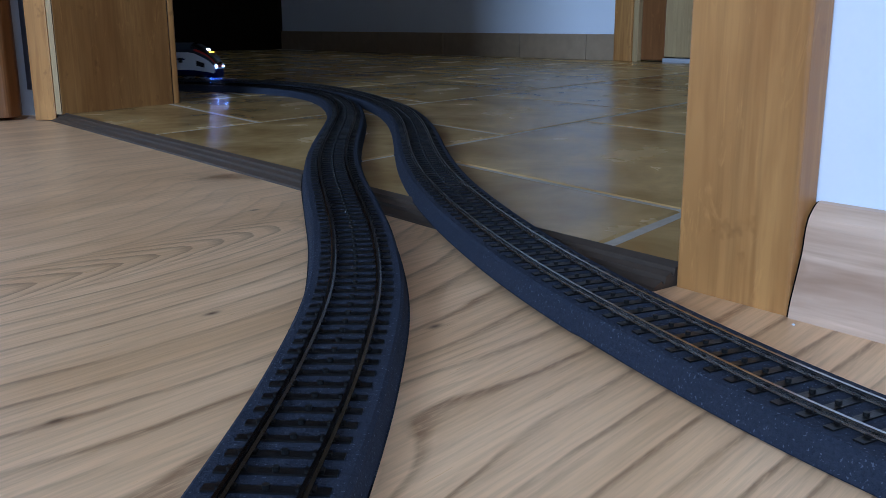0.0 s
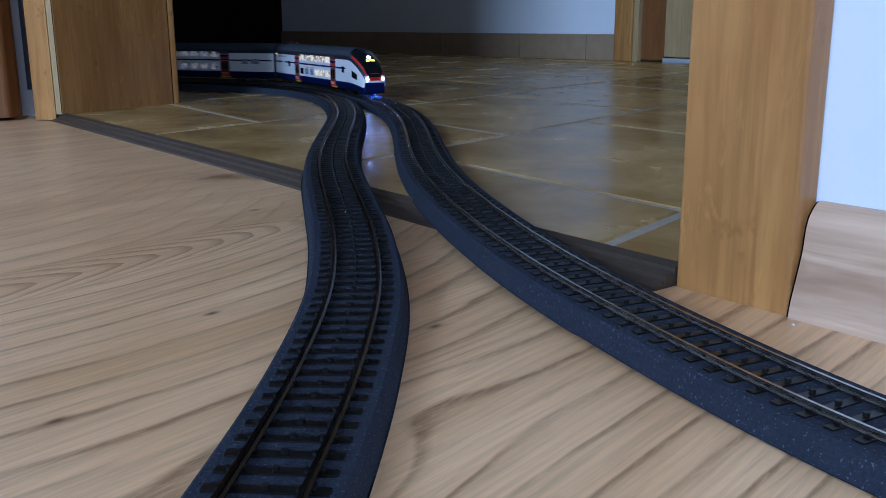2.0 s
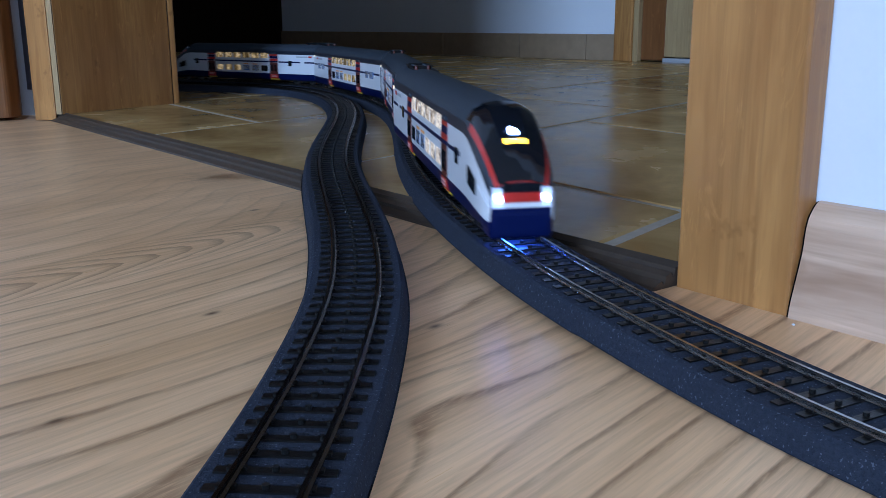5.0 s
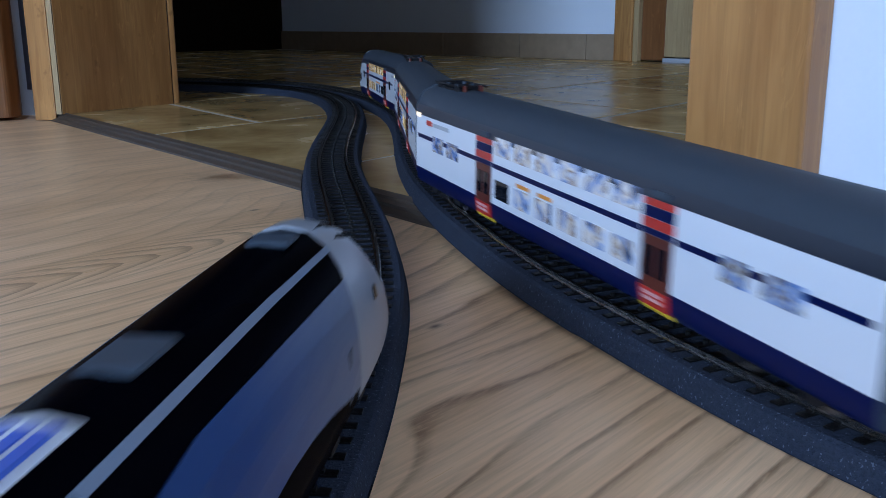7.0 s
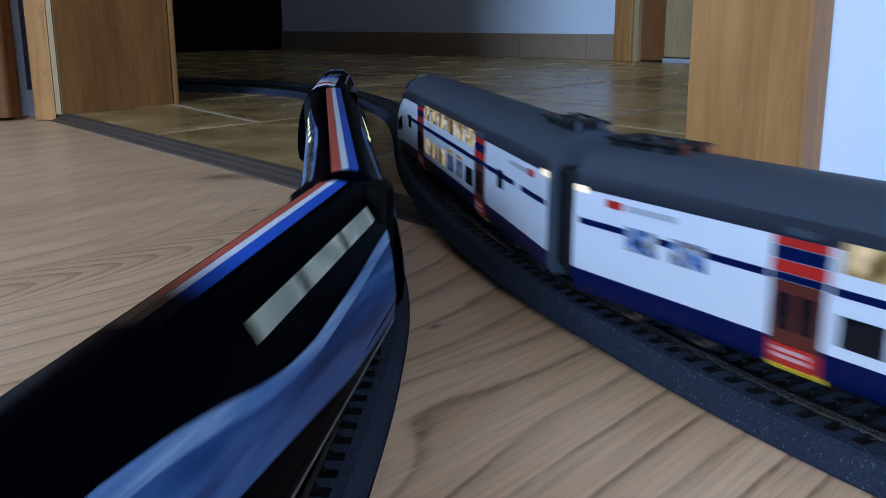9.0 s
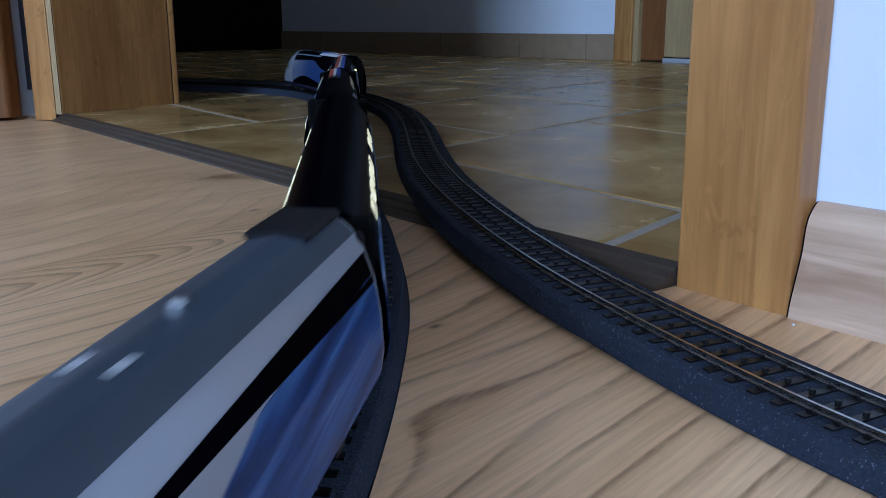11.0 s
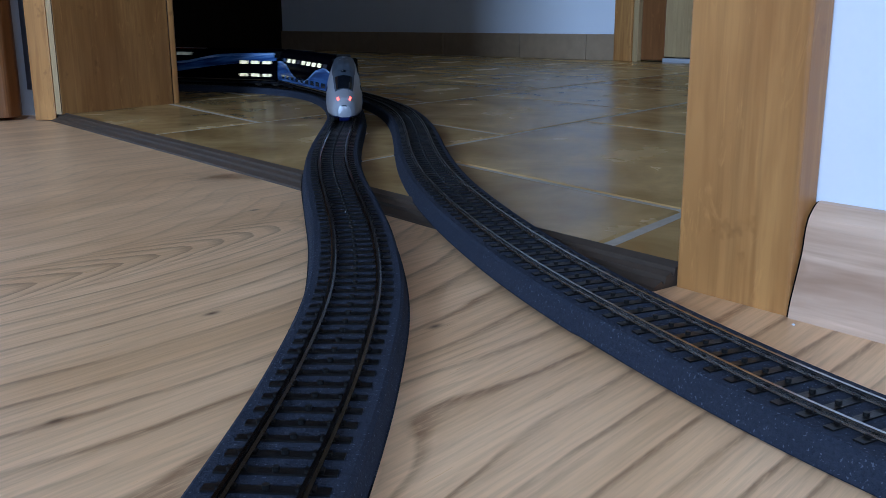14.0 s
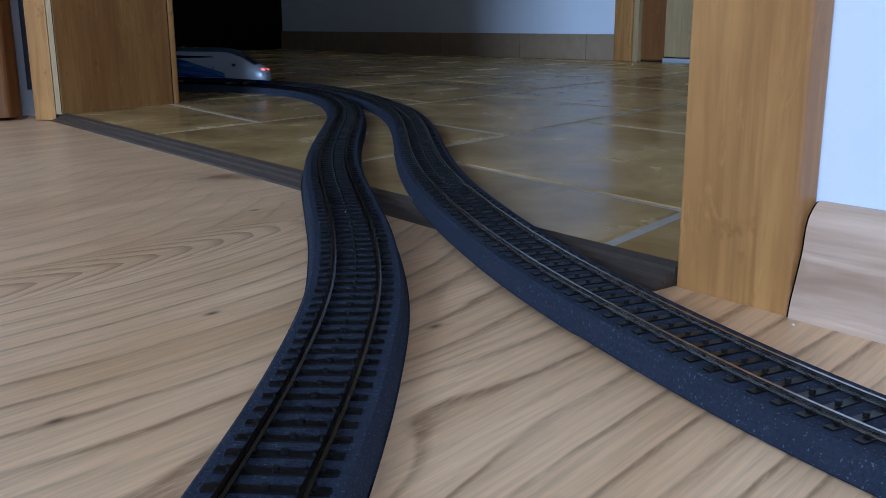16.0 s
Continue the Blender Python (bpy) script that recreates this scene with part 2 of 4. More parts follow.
M_BLUEGLASS = seat_window("blue_seat_window", [(0.32, (0.015, 0.02, 0.03)), (0.43, (0.13, 0.25, 0.55)), (0.52, (0.50, 0.50, 0.50)), (0.59, (0.13, 0.08, 0.05)), (0.70, (0.28, 0.36, 0.55))])
M_SALOON = seat_window("lit_saloon_window", [(0.30, (0.03, 0.03, 0.04)), (0.42, (0.16, 0.25, 0.46)), (0.52, (0.58, 0.55, 0.50)), (0.60, (0.18, 0.12, 0.08)), (0.70, (0.42, 0.48, 0.58))], 0.24, 170.0)
M_LITGLASS = seat_window("lit_window", [(0.30, (0.03, 0.02, 0.01)), (0.45, (0.20, 0.135, 0.05)), (0.56, (0.66, 0.50, 0.27)), (0.66, (0.09, 0.055, 0.025))], 0.60, 120.0)
M_LITWHITE = seat_window("bright_lit_window", [(0.28, (0.05, 0.035, 0.025)), (0.42, (0.34, 0.27, 0.20)), (0.55, (0.80, 0.70, 0.56)), (0.68, (0.16, 0.11, 0.08))], 0.80, 150.0)
M_SMOKED = glass_mat("smoked_window_glass", (0.020, 0.028, 0.045), 0.08)
M_BLUEDIM = seat_window("dim_blue_window", [(0.32, (0.010, 0.014, 0.022)), (0.48, (0.030, 0.055, 0.15)), (0.58, (0.07, 0.10, 0.17)), (0.70, (0.16, 0.17, 0.17))], 0.0, 110.0)
M_HEADLIGHT = glowing("white_headlight", (0.26, 0.46, 1.0), 70.0)
# emitter for an added strip that tints the track blue below the nose
M_TRACKGLOW = glowing("blue_track_glow", (0.04, 0.15, 1.0), 60.0, (0.1, 0.2, 0.6))
M_TAILLIGHT = glowing("red_tail_light", (1.0, 0.10, 0.08), 4.5, (0.5, 0.05, 0.03))
M_SIGN = glowing("amber_destination_sign", (1.0, 0.55, 0.05), 5.0, (0.4, 0.25, 0.03))
M_PINKBAR = plain("pale_red_lettering", (0.72, 0.36, 0.34), 0.5, var=0.1)
M_GREYBAR = plain("grey_lettering", (0.42, 0.44, 0.47), 0.5, var=0.1)
M_BLACK = plain("black_train_paint", (0.0010, 0.0010, 0.0024), 0.25, var=0.1, scale=60, spec=0.002)
M_SILVER = plain("silver_train_paint", (0.33, 0.355, 0.40), 0.34, 0.25, var=0.06, scale=90, coat=0.2)
M_STEELGREY = plain("steel_grey_roof_paint", (0.050, 0.066, 0.088), 0.45, var=0.2, scale=120, spec=0.2)
M_BLUE = plain("royal_blue_stripe", (0.03, 0.10, 0.50), 0.3, var=0.1)
M_STRIPERED = plain("brick_red_stripe", (0.52, 0.10, 0.06), 0.35, var=0.1)


def swoosh_mat(name, stops, fine):
    """Printed blue livery: pale to deep blue brush streaks along the body."""
    m = Nodes(name, rough=0.30, spec=0.08)
    v = m.coord()
    x, y, z = m.split(v)
    sw = m.math("ADD", z, m.math("MULTIPLY", x, 0.09))
    w = m.t.nodes.new("ShaderNodeCombineXYZ")
    m.put(w.inputs[0], m.math("MULTIPLY", x, 11.0))
    m.put(w.inputs[1], m.math("MULTIPLY", y, 12.0))
    m.put(w.inputs[2], m.math("MULTIPLY", sw, fine))
    n = m.noise(w.outputs[0], 1.0, 5.0, 0.62, 0.5)
    m.color(m.ramp(n, stops))
    return m.mat


def fading(name, a, b, x0, x1):
    """Paint that passes from a to b along the body between x0 and x1."""
    m = Nodes(name, rough=0.3, spec=0.1)
    v = m.coord()
    x, y, z = m.split(v)
    t = m.math("DIVIDE", m.math("SUBTRACT", x, x0), x1 - x0)
    t = m.math("ADD", t, m.math("MULTIPLY", m.math("SUBTRACT", m.noise(m.scaled(v, (14, 60, 260)), 1.0, 4.0, 0.6), 0.5), 0.5))
    m.color(m.mix(m.ramp(t, [(0.0, 0.0), (1.0, 1.0)]), a, b))
    return m.mat


M_SIDEFADE = fading("blue_to_silver_print", (0.016, 0.048, 0.155), (0.15, 0.175, 0.23), -0.012, 0.075)
M_LINE = plain("blue_grey_line_print", (0.17, 0.22, 0.30), 0.35, var=0.2)
M_FADEBLUE = fading("fading_blue_stripe", (0.001, 0.001, 0.002), (0.03, 0.10, 0.50), 0.012, 0.045)
M_FADEWHITE = fading("fading_white_stripe", (0.001, 0.001, 0.002), (0.75, 0.77, 0.80), 0.012, 0.045)
M_FADERED = fading("fading_red_stripe", (0.001, 0.001, 0.002), (0.52, 0.10, 0.06), 0.012, 0.045)
M_LITCOACH = seat_window("lit_coach_window", [(0.28, (0.20, 0.20, 0.14)), (0.5, (0.62, 0.64, 0.44)), (0.7, (0.85, 0.88, 0.66))], 1.1, 120.0)
M_SWOOSH = swoosh_mat("printed_blue_swoosh", [(0.32, (0.005, 0.018, 0.065)), (0.46, (0.016, 0.056, 0.18)), (0.58, (0.045, 0.115, 0.28)), (0.68, (0.14, 0.24, 0.42)), (0.78, (0.33, 0.43, 0.57))], 150.0)
M_PALEPRINT = swoosh_mat("pale_blue_brush_print", [(0.30, (0.035, 0.090, 0.24)), (0.46, (0.10, 0.20, 0.40)), (0.58, (0.24, 0.36, 0.54)), (0.70, (0.45, 0.55, 0.68))], 230.0)
M_LITPALE = seat_window("pale_lit_window", [(0.30, (0.16, 0.19, 0.16)), (0.5, (0.26, 0.30, 0.25)), (0.70, (0.55, 0.60, 0.50))], 0.22, 70.0)
# glow that stands in for reflections on the window edges
M_GLINT = glowing("window_edge_glint", (0.90, 0.95, 0.45), 1.3, (0.6, 0.6, 0.3))
M_WARMSLIT = glowing("warm_light_slit", (1.0, 0.80, 0.50), 0.9, (0.7, 0.6, 0.45))


# ---------------------------------------------------------------- mesh helpers
def part(name, bm, material, parent=None, label="", smooth=False):
    me = bpy.data.meshes.new(name)
    bmesh.ops.recalc_face_normals(bm, faces=bm.faces)
    bm.to_mesh(me)
    bm.free()
    for m in material if isinstance(material, (list, tuple)) else [material]:
        me.materials.append(m)
    if smooth:
        for p in me.polygons:
            p.use_smooth = True
        me.set_sharp_from_angle(angle=radians(48))
    ob = new(name, me)
    if parent is not None:
        ob.parent = parent
    if label:
        ob["label"] = label
    return ob


def empty(name, at=(0, 0, 0)):
    ob = new(name)
    ob.location = at
    ob.empty_display_size = 0.02
    return ob


def box_into(bm, x0, x1, y0, y1, z0, z1, m=None, mat=0):
    vs = [bm.verts.new((x, y, z)) for x in (x0, x1) for y in (y0, y1) for z in (z0, z1)]
    if m is not None:
        for v in vs:
            v.co = m @ v.co
    for q in ((0, 1, 3, 2), (4, 6, 7, 5), (0, 4, 5, 1), (2, 3, 7, 6), (0, 2, 6, 4), (1, 5, 7, 3)):
        bm.faces.new([vs[i] for i in q]).material_index = mat
    return vs


def box(x0, x1, y0, y1, z0, z1, m=None, bevel=0.0, seg=2):
    bm = bmesh.new()
    box_into(bm, x0, x1, y0, y1, z0, z1, m)
    if bevel:
        bmesh.ops.bevel(bm, geom=bm.edges[:], offset=bevel, segments=seg, affect="EDGES", profile=0.6)
    return bm


def prism(points, z0, z1, bevel=0.0):
    """An upright prism over a plan polygon."""
    bm = bmesh.new()
    lo = [bm.verts.new((x, y, z0)) for x, y in points]
    hi = [bm.verts.new((x, y, z1)) for x, y in points]
    n = len(points)
    bm.faces.new(lo[::-1])
    bm.faces.new(hi)
    for i in range(n):
        bm.faces.new((lo[i], lo[(i + 1) % n], hi[(i + 1) % n], hi[i]))
    if bevel:
        ed = [e for e in bm.edges if abs(e.verts[0].co.z - e.verts[1].co.z) > 1e-4]
        bmesh.ops.bevel(bm, geom=ed, offset=bevel, segments=3, affect="EDGES", profile=0.5)
    return bm


def cylinder(bm, r, x0, x1, cy, cz, seg=16, axis="y", mat=0):
    """A cylinder along an axis into bm."""
    a, b = [], []
    for i in range(seg):
        t = 2 * math.pi * i / seg
        p, q = r * math.cos(t), r * math.sin(t)
        for lst, e in ((a, x0), (b, x1)):
            co = {"y": (cy + p, e, cz + q), "x": (e, cy + p, cz + q), "z": (cy + p, cz + q, e)}[axis]
            lst.append(bm.verts.new(co))
    bm.faces.new(a).material_index = mat
    bm.faces.new(b[::-1]).material_index = mat
    for i in range(seg):
        j = (i + 1) % seg
        bm.faces.new((a[i], b[i], b[j], a[j])).material_index = mat


# ---------------------------------------------------------------- plan
TILE_Z = 0.0075                       # the hall tiles lie a little higher than the laminate
U = Vector((0.612, -0.791, 0.0))      # along the wall and threshold
N = Vector((0.791, 0.612, 0.0))       # through the doorway, into the hall
JAMB = Vector((0.0941, 0.3634, 0.0))  # foot of the casing beside the opening
WALL_M = Matrix(((U.x, N.x, 0, JAMB.x), (U.y, N.y, 0, JAMB.y), (0, 0, 1, 0), (0, 0, 0, 1)))
ROOM_H = 2.5


def on_wall(a, b):
    p = JAMB + U * a + N * b
    return p.x, p.y


# laminate in the room
W0 = on_wall(-6.5, 0.012)
W1 = on_wall(7.0, 0.012)
floor_bm = prism([W0, (-5.2, -5.0), (5.2, -5.0), W1], -0.03, 0.0)
tagged(part("floor_room", floor_bm, M_FLOOR), "pale wood-grain laminate floor with dark grain lines", "floor", kind="structure")

# screed and grout under the hall tiles
H0 = on_wall(-6.5, 0.002)
H1 = on_wall(3.0, 0.002)
grout_bm = prism([H0, H1, (4.4, 3.6), (-2.0, 6.5), (-6.5, 6.5)], -0.03, TILE_Z - 0.0007)
hall_floor = tagged(part("floor_hall", grout_bm, M_GROUT), "brown rustic tiled hall floor with pale grout", "floor", kind="structure")

# ---------------------------------------------------------------- walls and frames
# wall with the doorway, on the room's side of the casing
wall_bm = bmesh.new()
box_into(wall_bm, 0.046, 6.8, 0.014, 0.13, 0.0, ROOM_H, WALL_M)
tagged(part("wall_doorway", wall_bm, M_WALL), "white painted plaster wall beside the doorway", "wall", kind="structure")
lintel = box(-0.90, 0.046, 0.014, 0.13, 2.02, ROOM_H, WALL_M)
tagged(part("wall_over_door", lintel, M_WALL), "white plaster wall over the doorway", "wall", kind="structure")

casing = empty("door_1")
tagged(casing, "honey-stained wooden door frame around an open doorway", "door frame", kind="structure")
post = [on_wall(0.0, 0.0), on_wall(0.0505, 0.0), on_wall(0.0505, 0.0135), on_wall(0.0, 0.0135)]
part("casing", prism(post, 0.0, 2.06, 0.0014), M_FRAME, casing)
part("lining", box(0.004, 0.045, 0.0145, 0.132, TILE_Z, 2.02, WALL_M, 0.001, 1), M_FRAME, casing)
part("far_casing", box(0.0, 0.060, 0.133, 0.147, TILE_Z, 2.06, WALL_M, 0.003, 2), M_FRAME, casing)
part("head_casing", box(-0.95, -0.0005, 0.0, 0.0135, 2.0, 2.06, WALL_M, 0.003, 2), M_FRAME, casing)

# the opposite jamb: broad reveal, pale seal strip, inner bead
jamb_l = empty("door_frame_post")
tagged(jamb_l, "honey-stained wooden door lining with a pale rubber seal", "door frame", kind="structure")
A0, A1, A2, A3 = (-0.4475, 1.0300), (-0.4205, 1.0215), (-0.4128, 1.0200), (-0.3285, 1.1500)
A4, A5 = (-0.3225, 1.1560), (-0.3420, 1.2120)
part("rebate", prism([A0, A1, (-0.440, 1.10), (-0.452, 1.10)], 0.001, 2.02, 0.0015), M_FRAME, jamb_l)
part("seal_strip", prism([(-0.4200, 1.0212), (-0.4135, 1.0200), (-0.425, 1.055), (-0.431, 1.055)], TILE_Z, 2.02, 0.0010), M_FRAME_PALE, jamb_l, "pale rubber door seal")
part("reveal", prism([A2, A3, (-0.40, 1.2), (-0.46, 1.13), (-0.4240, 1.056)], TILE_Z, 2.02, 0.0008), M_FRAME, jamb_l)
part("bead", prism([(-0.3282, 1.1510), A4, A5, (-0.352, 1.214)], TILE_Z, 2.02, 0.0015), M_FRAME, jamb_l)
tagged(part("wall_left", prism([(-0.462, 1.09), (-0.47, 1.185), (-0.60, 1.22), (-6.0, 1.22), (-6.0, 1.09)], 0.0, ROOM_H), M_WALL), "white plaster wall beside the door post", "wall", kind="structure")

# an open door leaf standing beside the post
leaf = empty("door_leaf")
tagged(leaf, "red-brown wooden door leaf standing open", "door")
leaf.location = (-0.4835, 1.03, 0)
part("panel", prism([(-0.10, 0.03), (-0.020, -0.020), (0.012, -0.006), (0.016, 0.012), (0.006, 0.038), (-0.09, 0.09)], 0.004, 1.98, 0.004), M_DOOR, leaf)
part("edge_strip", prism([(-0.0195, -0.0235), (-0.013, -0.0225), (-0.003, -0.0165), (-0.010, -0.016)], 0.004, 1.98), M_FRAME, leaf, "honey-coloured edge band")
tagged(part("curtain_edge", prism([(-0.478, 1.086), (-0.470, 1.081), (-0.463, 1.086), (-0.470, 1.0895)], 0.03, 1.9, 0.002), plain("grey_blue_cloth", (0.12, 0.12, 0.15), 0.9, var=0.3)), "grey cloth strip hanging behind the door leaf", "curtain")

# pine skirting with its moulded profile, butting against the casing
prof = [(-0.0014, 0.0), (-0.0010, 0.003), (-0.0002, 0.0068), (0.0010, 0.0108), (0.0022, 0.0149), (0.0034, 0.0190), (0.0045, 0.0229), (0.0050, 0.0262), (0.0052, 0.0291), (0.0058, 0.0328), (0.0070, 0.0362), (0.0092, 0.0390), (0.0115, 0.0409), (0.0138, 0.0414), (0.0138, 0.0)]
sk = bmesh.new()
ra, rb = [], []
for b, z in prof:
    ra.append(sk.verts.new(WALL_M @ Vector((0.0517, b, z))))
    rb.append(sk.verts.new(WALL_M @ Vector((6.8, b, z))))
for i in range(len(prof)):
    j = (i + 1) % len(prof)
    sk.faces.new((ra[i], ra[j], rb[j], rb[i]))
sk.faces.new(ra)
sk.faces.new(rb[::-1])
tagged(part("baseboard", sk, M_SKIRT), "pale pine skirting board with moulded profile", "skirting board", kind="structure")
gap = bmesh.new()
ra, rb = [[gap.verts.new(WALL_M @ Vector((a, min(b + 0.0009, 0.0137), max(z - 0.0004, 0.0)))) for b, z in prof] for a in (0.05055, 0.0516)]
for i in range(len(prof)):
    j = (i + 1) % len(prof)
    gap.faces.new((ra[i], ra[j], rb[j], rb[i]))
gap.faces.new(ra)
gap.faces.new(rb[::-1])
tagged(part("baseboard_gap", gap, M_RUBBER), "dark gap between skirting and casing", "gap", kind="structure")

# ribbed threshold ramp from the laminate up to the tiles
strip = bmesh.new()
pr = [(0.0, 0.0), (0.03, 0.0014), (0.27, 0.0034), (0.30, 0.0018), (0.37, 0.0020), (0.40, 0.0048), (0.57, 0.0062), (0.60, 0.0044), (0.67, 0.0046), (0.70, 0.0074), (0.95, 0.0090), (1.0, 0.0085), (1.0, 0.0)]
rings = [[strip.verts.new(WALL_M @ Vector((a, 0.0057 + (u - 1) * w, z))) for u, z in pr] for a, w in ((-0.905, 0.0140), (-0.45, 0.0140), (-0.25, 0.0158), (-0.0006, 0.0185))]
for ra, rb in zip(rings, rings[1:]):
    for i in range(len(pr)):
        j = (i + 1) % len(pr)
        strip.faces.new((ra[i], ra[j], rb[j], rb[i]))
strip.faces.new(rings[0])
strip.faces.new(rings[-1][::-1])
tagged(part("threshold_strip", strip, M_STRIP), "bronze ribbed metal threshold ramp across the doorway", "threshold strip", kind="structure")

# hall: far wall with tile skirting, door frame, door and dark cabinet
BW = Vector((0.4163, 2.2745, 0.0))
BU = Vector((-0.67, 0.7424, 0.0))
BN = Vector((0.7424, 0.67, 0.0))
BACK_M = Matrix(((BU.x, BN.x, 0, BW.x), (BU.y, BN.y, 0, BW.y), (0, 0, 1, TILE_Z), (0, 0, 0, 1)))
tagged(part("wall_hall_far", box(0.0, 1.47, 0.010, 0.12, 0.0, ROOM_H, BACK_M), M_WALL), "white plaster wall at the end of the hall", "wall", kind="structure")
x = 0.0
for i, w in enumerate((0.094, 0.223, 0.30, 0.30, 0.30, 0.25)):
    ob = part("tile_skirting", box(x + 0.0012, x + w - 0.0012, 0.0, 0.0095, 0.0, 0.062, BACK_M, 0.0012, 1), M_TILESKIRT)
    tagged(ob, "brown ceramic skirting tile on the hall wall", "skirting tile", group="hall skirting tiles", kind="structure")
    x += w
cab = empty("door_2")
tagged(cab, "wooden hall door frame with red-brown door", "door frame", kind="structure")
part("casing", box(-0.0519, -0.001, -0.014, 0.010, 0.0, 2.05, BACK_M, 0.002, 1), M_FRAME, cab)
part("seal", box(-0.0666, -0.0524, -0.008, 0.008, 0.0, 2.0, BACK_M, 0.001, 1), M_FRAME_PALE, cab, "pale edge strip")
part("door_panel", box(-0.1327, -0.0671, 0.004, 0.05, 0.004, 2.0, BACK_M, 0.002, 1), M_DOOR, cab, "red-brown door leaf")
part("far_casing", box(-0.34, -0.1332, 0.002, 0.06, 0.012, 2.05, BACK_M, 0.002, 1), M_FRAME_PALE, cab, "pale wooden casing")
part("foot_strip", box(-0.34, -0.1332, -0.003, 0.0015, 0.0, 0.0100, BACK_M, 0.001, 1), M_GREYBAR, cab, "pale grey foot strip")
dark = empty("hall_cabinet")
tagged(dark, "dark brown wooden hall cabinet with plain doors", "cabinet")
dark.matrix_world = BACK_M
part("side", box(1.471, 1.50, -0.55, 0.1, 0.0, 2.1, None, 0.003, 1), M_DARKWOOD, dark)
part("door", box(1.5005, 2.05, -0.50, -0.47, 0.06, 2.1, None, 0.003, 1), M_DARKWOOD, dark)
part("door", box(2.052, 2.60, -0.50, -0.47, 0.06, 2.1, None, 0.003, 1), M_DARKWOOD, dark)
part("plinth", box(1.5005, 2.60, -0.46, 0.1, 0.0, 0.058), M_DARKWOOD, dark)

# unseen enclosure: outer walls with assumed window openings, ceilings


def walled(name, a, b, z0, z1, label, thick=0.12):
    a, b = Vector((*a, 0)), Vector((*b, 0))
    d = (b - a).normalized()
    n = Vector((-d.y, d.x, 0)) * thick
    bm = prism([(a.x, a.y), (b.x, b.y), (b.x + n.x, b.y + n.y), (a.x + n.x, a.y + n.y)], z0, z1)
    return tagged(part(name, bm, M_OUTER), label, "wall", kind="structure")


plain_wall = "plain beige plaster wall"
walled("wall_south_low", (5.3, -5.0), (-5.3, -5.0), -0.03, 1.1, plain_wall, -0.12)
walled("wall_south_high", (5.3, -5.0), (-5.3, -5.0), 2.4, ROOM_H, plain_wall, -0.12)
walled("wall_south_left", (-3.6, -5.0), (-5.3, -5.0), 1.1, 2.4, plain_wall, -0.12)
walled("wall_south_middle", (0.55, -5.0), (-1.9, -5.0), 1.1, 2.4, plain_wall, -0.12)
walled("wall_south_right", (5.3, -5.0), (2.25, -5.0), 1.1, 2.4, plain_wall, -0.12)
walled("wall_west", (-6.2, 6.6), (-5.2, -5.1), -0.03, ROOM_H, plain_wall)
walled("wall_hall_north", (3.6, 6.5), (-6.3, 6.5), -0.03, ROOM_H, plain_wall, -0.12)
walled("wall_hall_side_left", (0.70, 2.10), (1.80, 3.21), -0.03, ROOM_H, plain_wall, 0.08)
# unseen east wall, its opening made up for the hall fill lamp
walled("wall_hall_east_low", (1.12, -0.9), (1.12, 2.75), -0.03, 0.5, plain_wall, -0.12)
walled("wall_hall_east_high", (1.12, -0.9), (1.12, 2.75), 1.2, ROOM_H, plain_wall, -0.12)
walled("wall_hall_east_south", (1.12, -0.9), (1.12, 1.2), 0.5, 1.2, plain_wall, -0.12)
walled("wall_hall_east_north", (1.12, 1.74), (1.12, 2.75), 0.5, 1.2, plain_wall, -0.12)
# room ceiling is unseen; its pale tone bounces fill into the train shadows
ceil = prism([on_wall(-6.5, 0.07), (-6.4, -5.2), (5.5, -5.2), on_wall(7.0, 0.07)], ROOM_H + 0.002, ROOM_H + 0.1)
tagged(part("ceiling_room", ceil, M_CEIL), "unseen room ceiling, pale to bounce soft fill light", "ceiling", kind="structure")
ceil = prism([on_wall(-6.5, 0.071), on_wall(7.0, 0.071), (5.5, 6.7), (-6.4, 6.7)], ROOM_H + 0.002, ROOM_H + 0.1)
tagged(part("ceiling_hall", ceil, M_CEILWOOD), "plain brown wooden hall ceiling", "ceiling", kind="structure")
gbm = prism([(-60, -60), (60, -60), (60, 60), (-60, 60)], -0.6, -0.5)
tagged(part("ground", gbm, plain("garden_ground", (0.07, 0.09, 0.04), 0.9, var=0.4, scale=3)), "ground outside the house", "ground", kind="structure")

# ---------------------------------------------------------------- track
RAIL_NEAR, RAIL_UP = 0.0107, TILE_Z
LEFT_LINE = [(-4.5, -2.9), (-3.6, -2.55), (-2.7, -2.15), (-1.9, -1.72), (-1.3, -1.33), (-.9, -1.03), (-.6, -.77), (-.40, -.56), (-.27, -.383), (-.185, -.24), (-.127, -.13), (-.085, -.043), (-.058, .04), (-.045, .11),
             (-.0384, .1757), (-.0331, .2502), (-.0322, .3250), (-.0395, .3993), (-.0516, .4732), (-.0639, .5469), (-.0737, .6209), (-.0801, .6954), (-.0845, .7701), (-.0885, .8448), (-.0941, .9192), (-.1028, .9933)]
LEFT_LINE += [(-.1158, 1.0671), (-.1348, 1.1398), (-.1621, 1.2096), (-.2010, 1.2726), (-.2540, 1.3243), (-.3198, 1.3627), (-.3858, 1.3962), (-.48, 1.435), (-.62, 1.475), (-.85, 1.515), (-1.2, 1.54), (-1.8, 1.55), (-2.6, 1.55), (-3.6, 1.55), (-4.6, 1.55)]
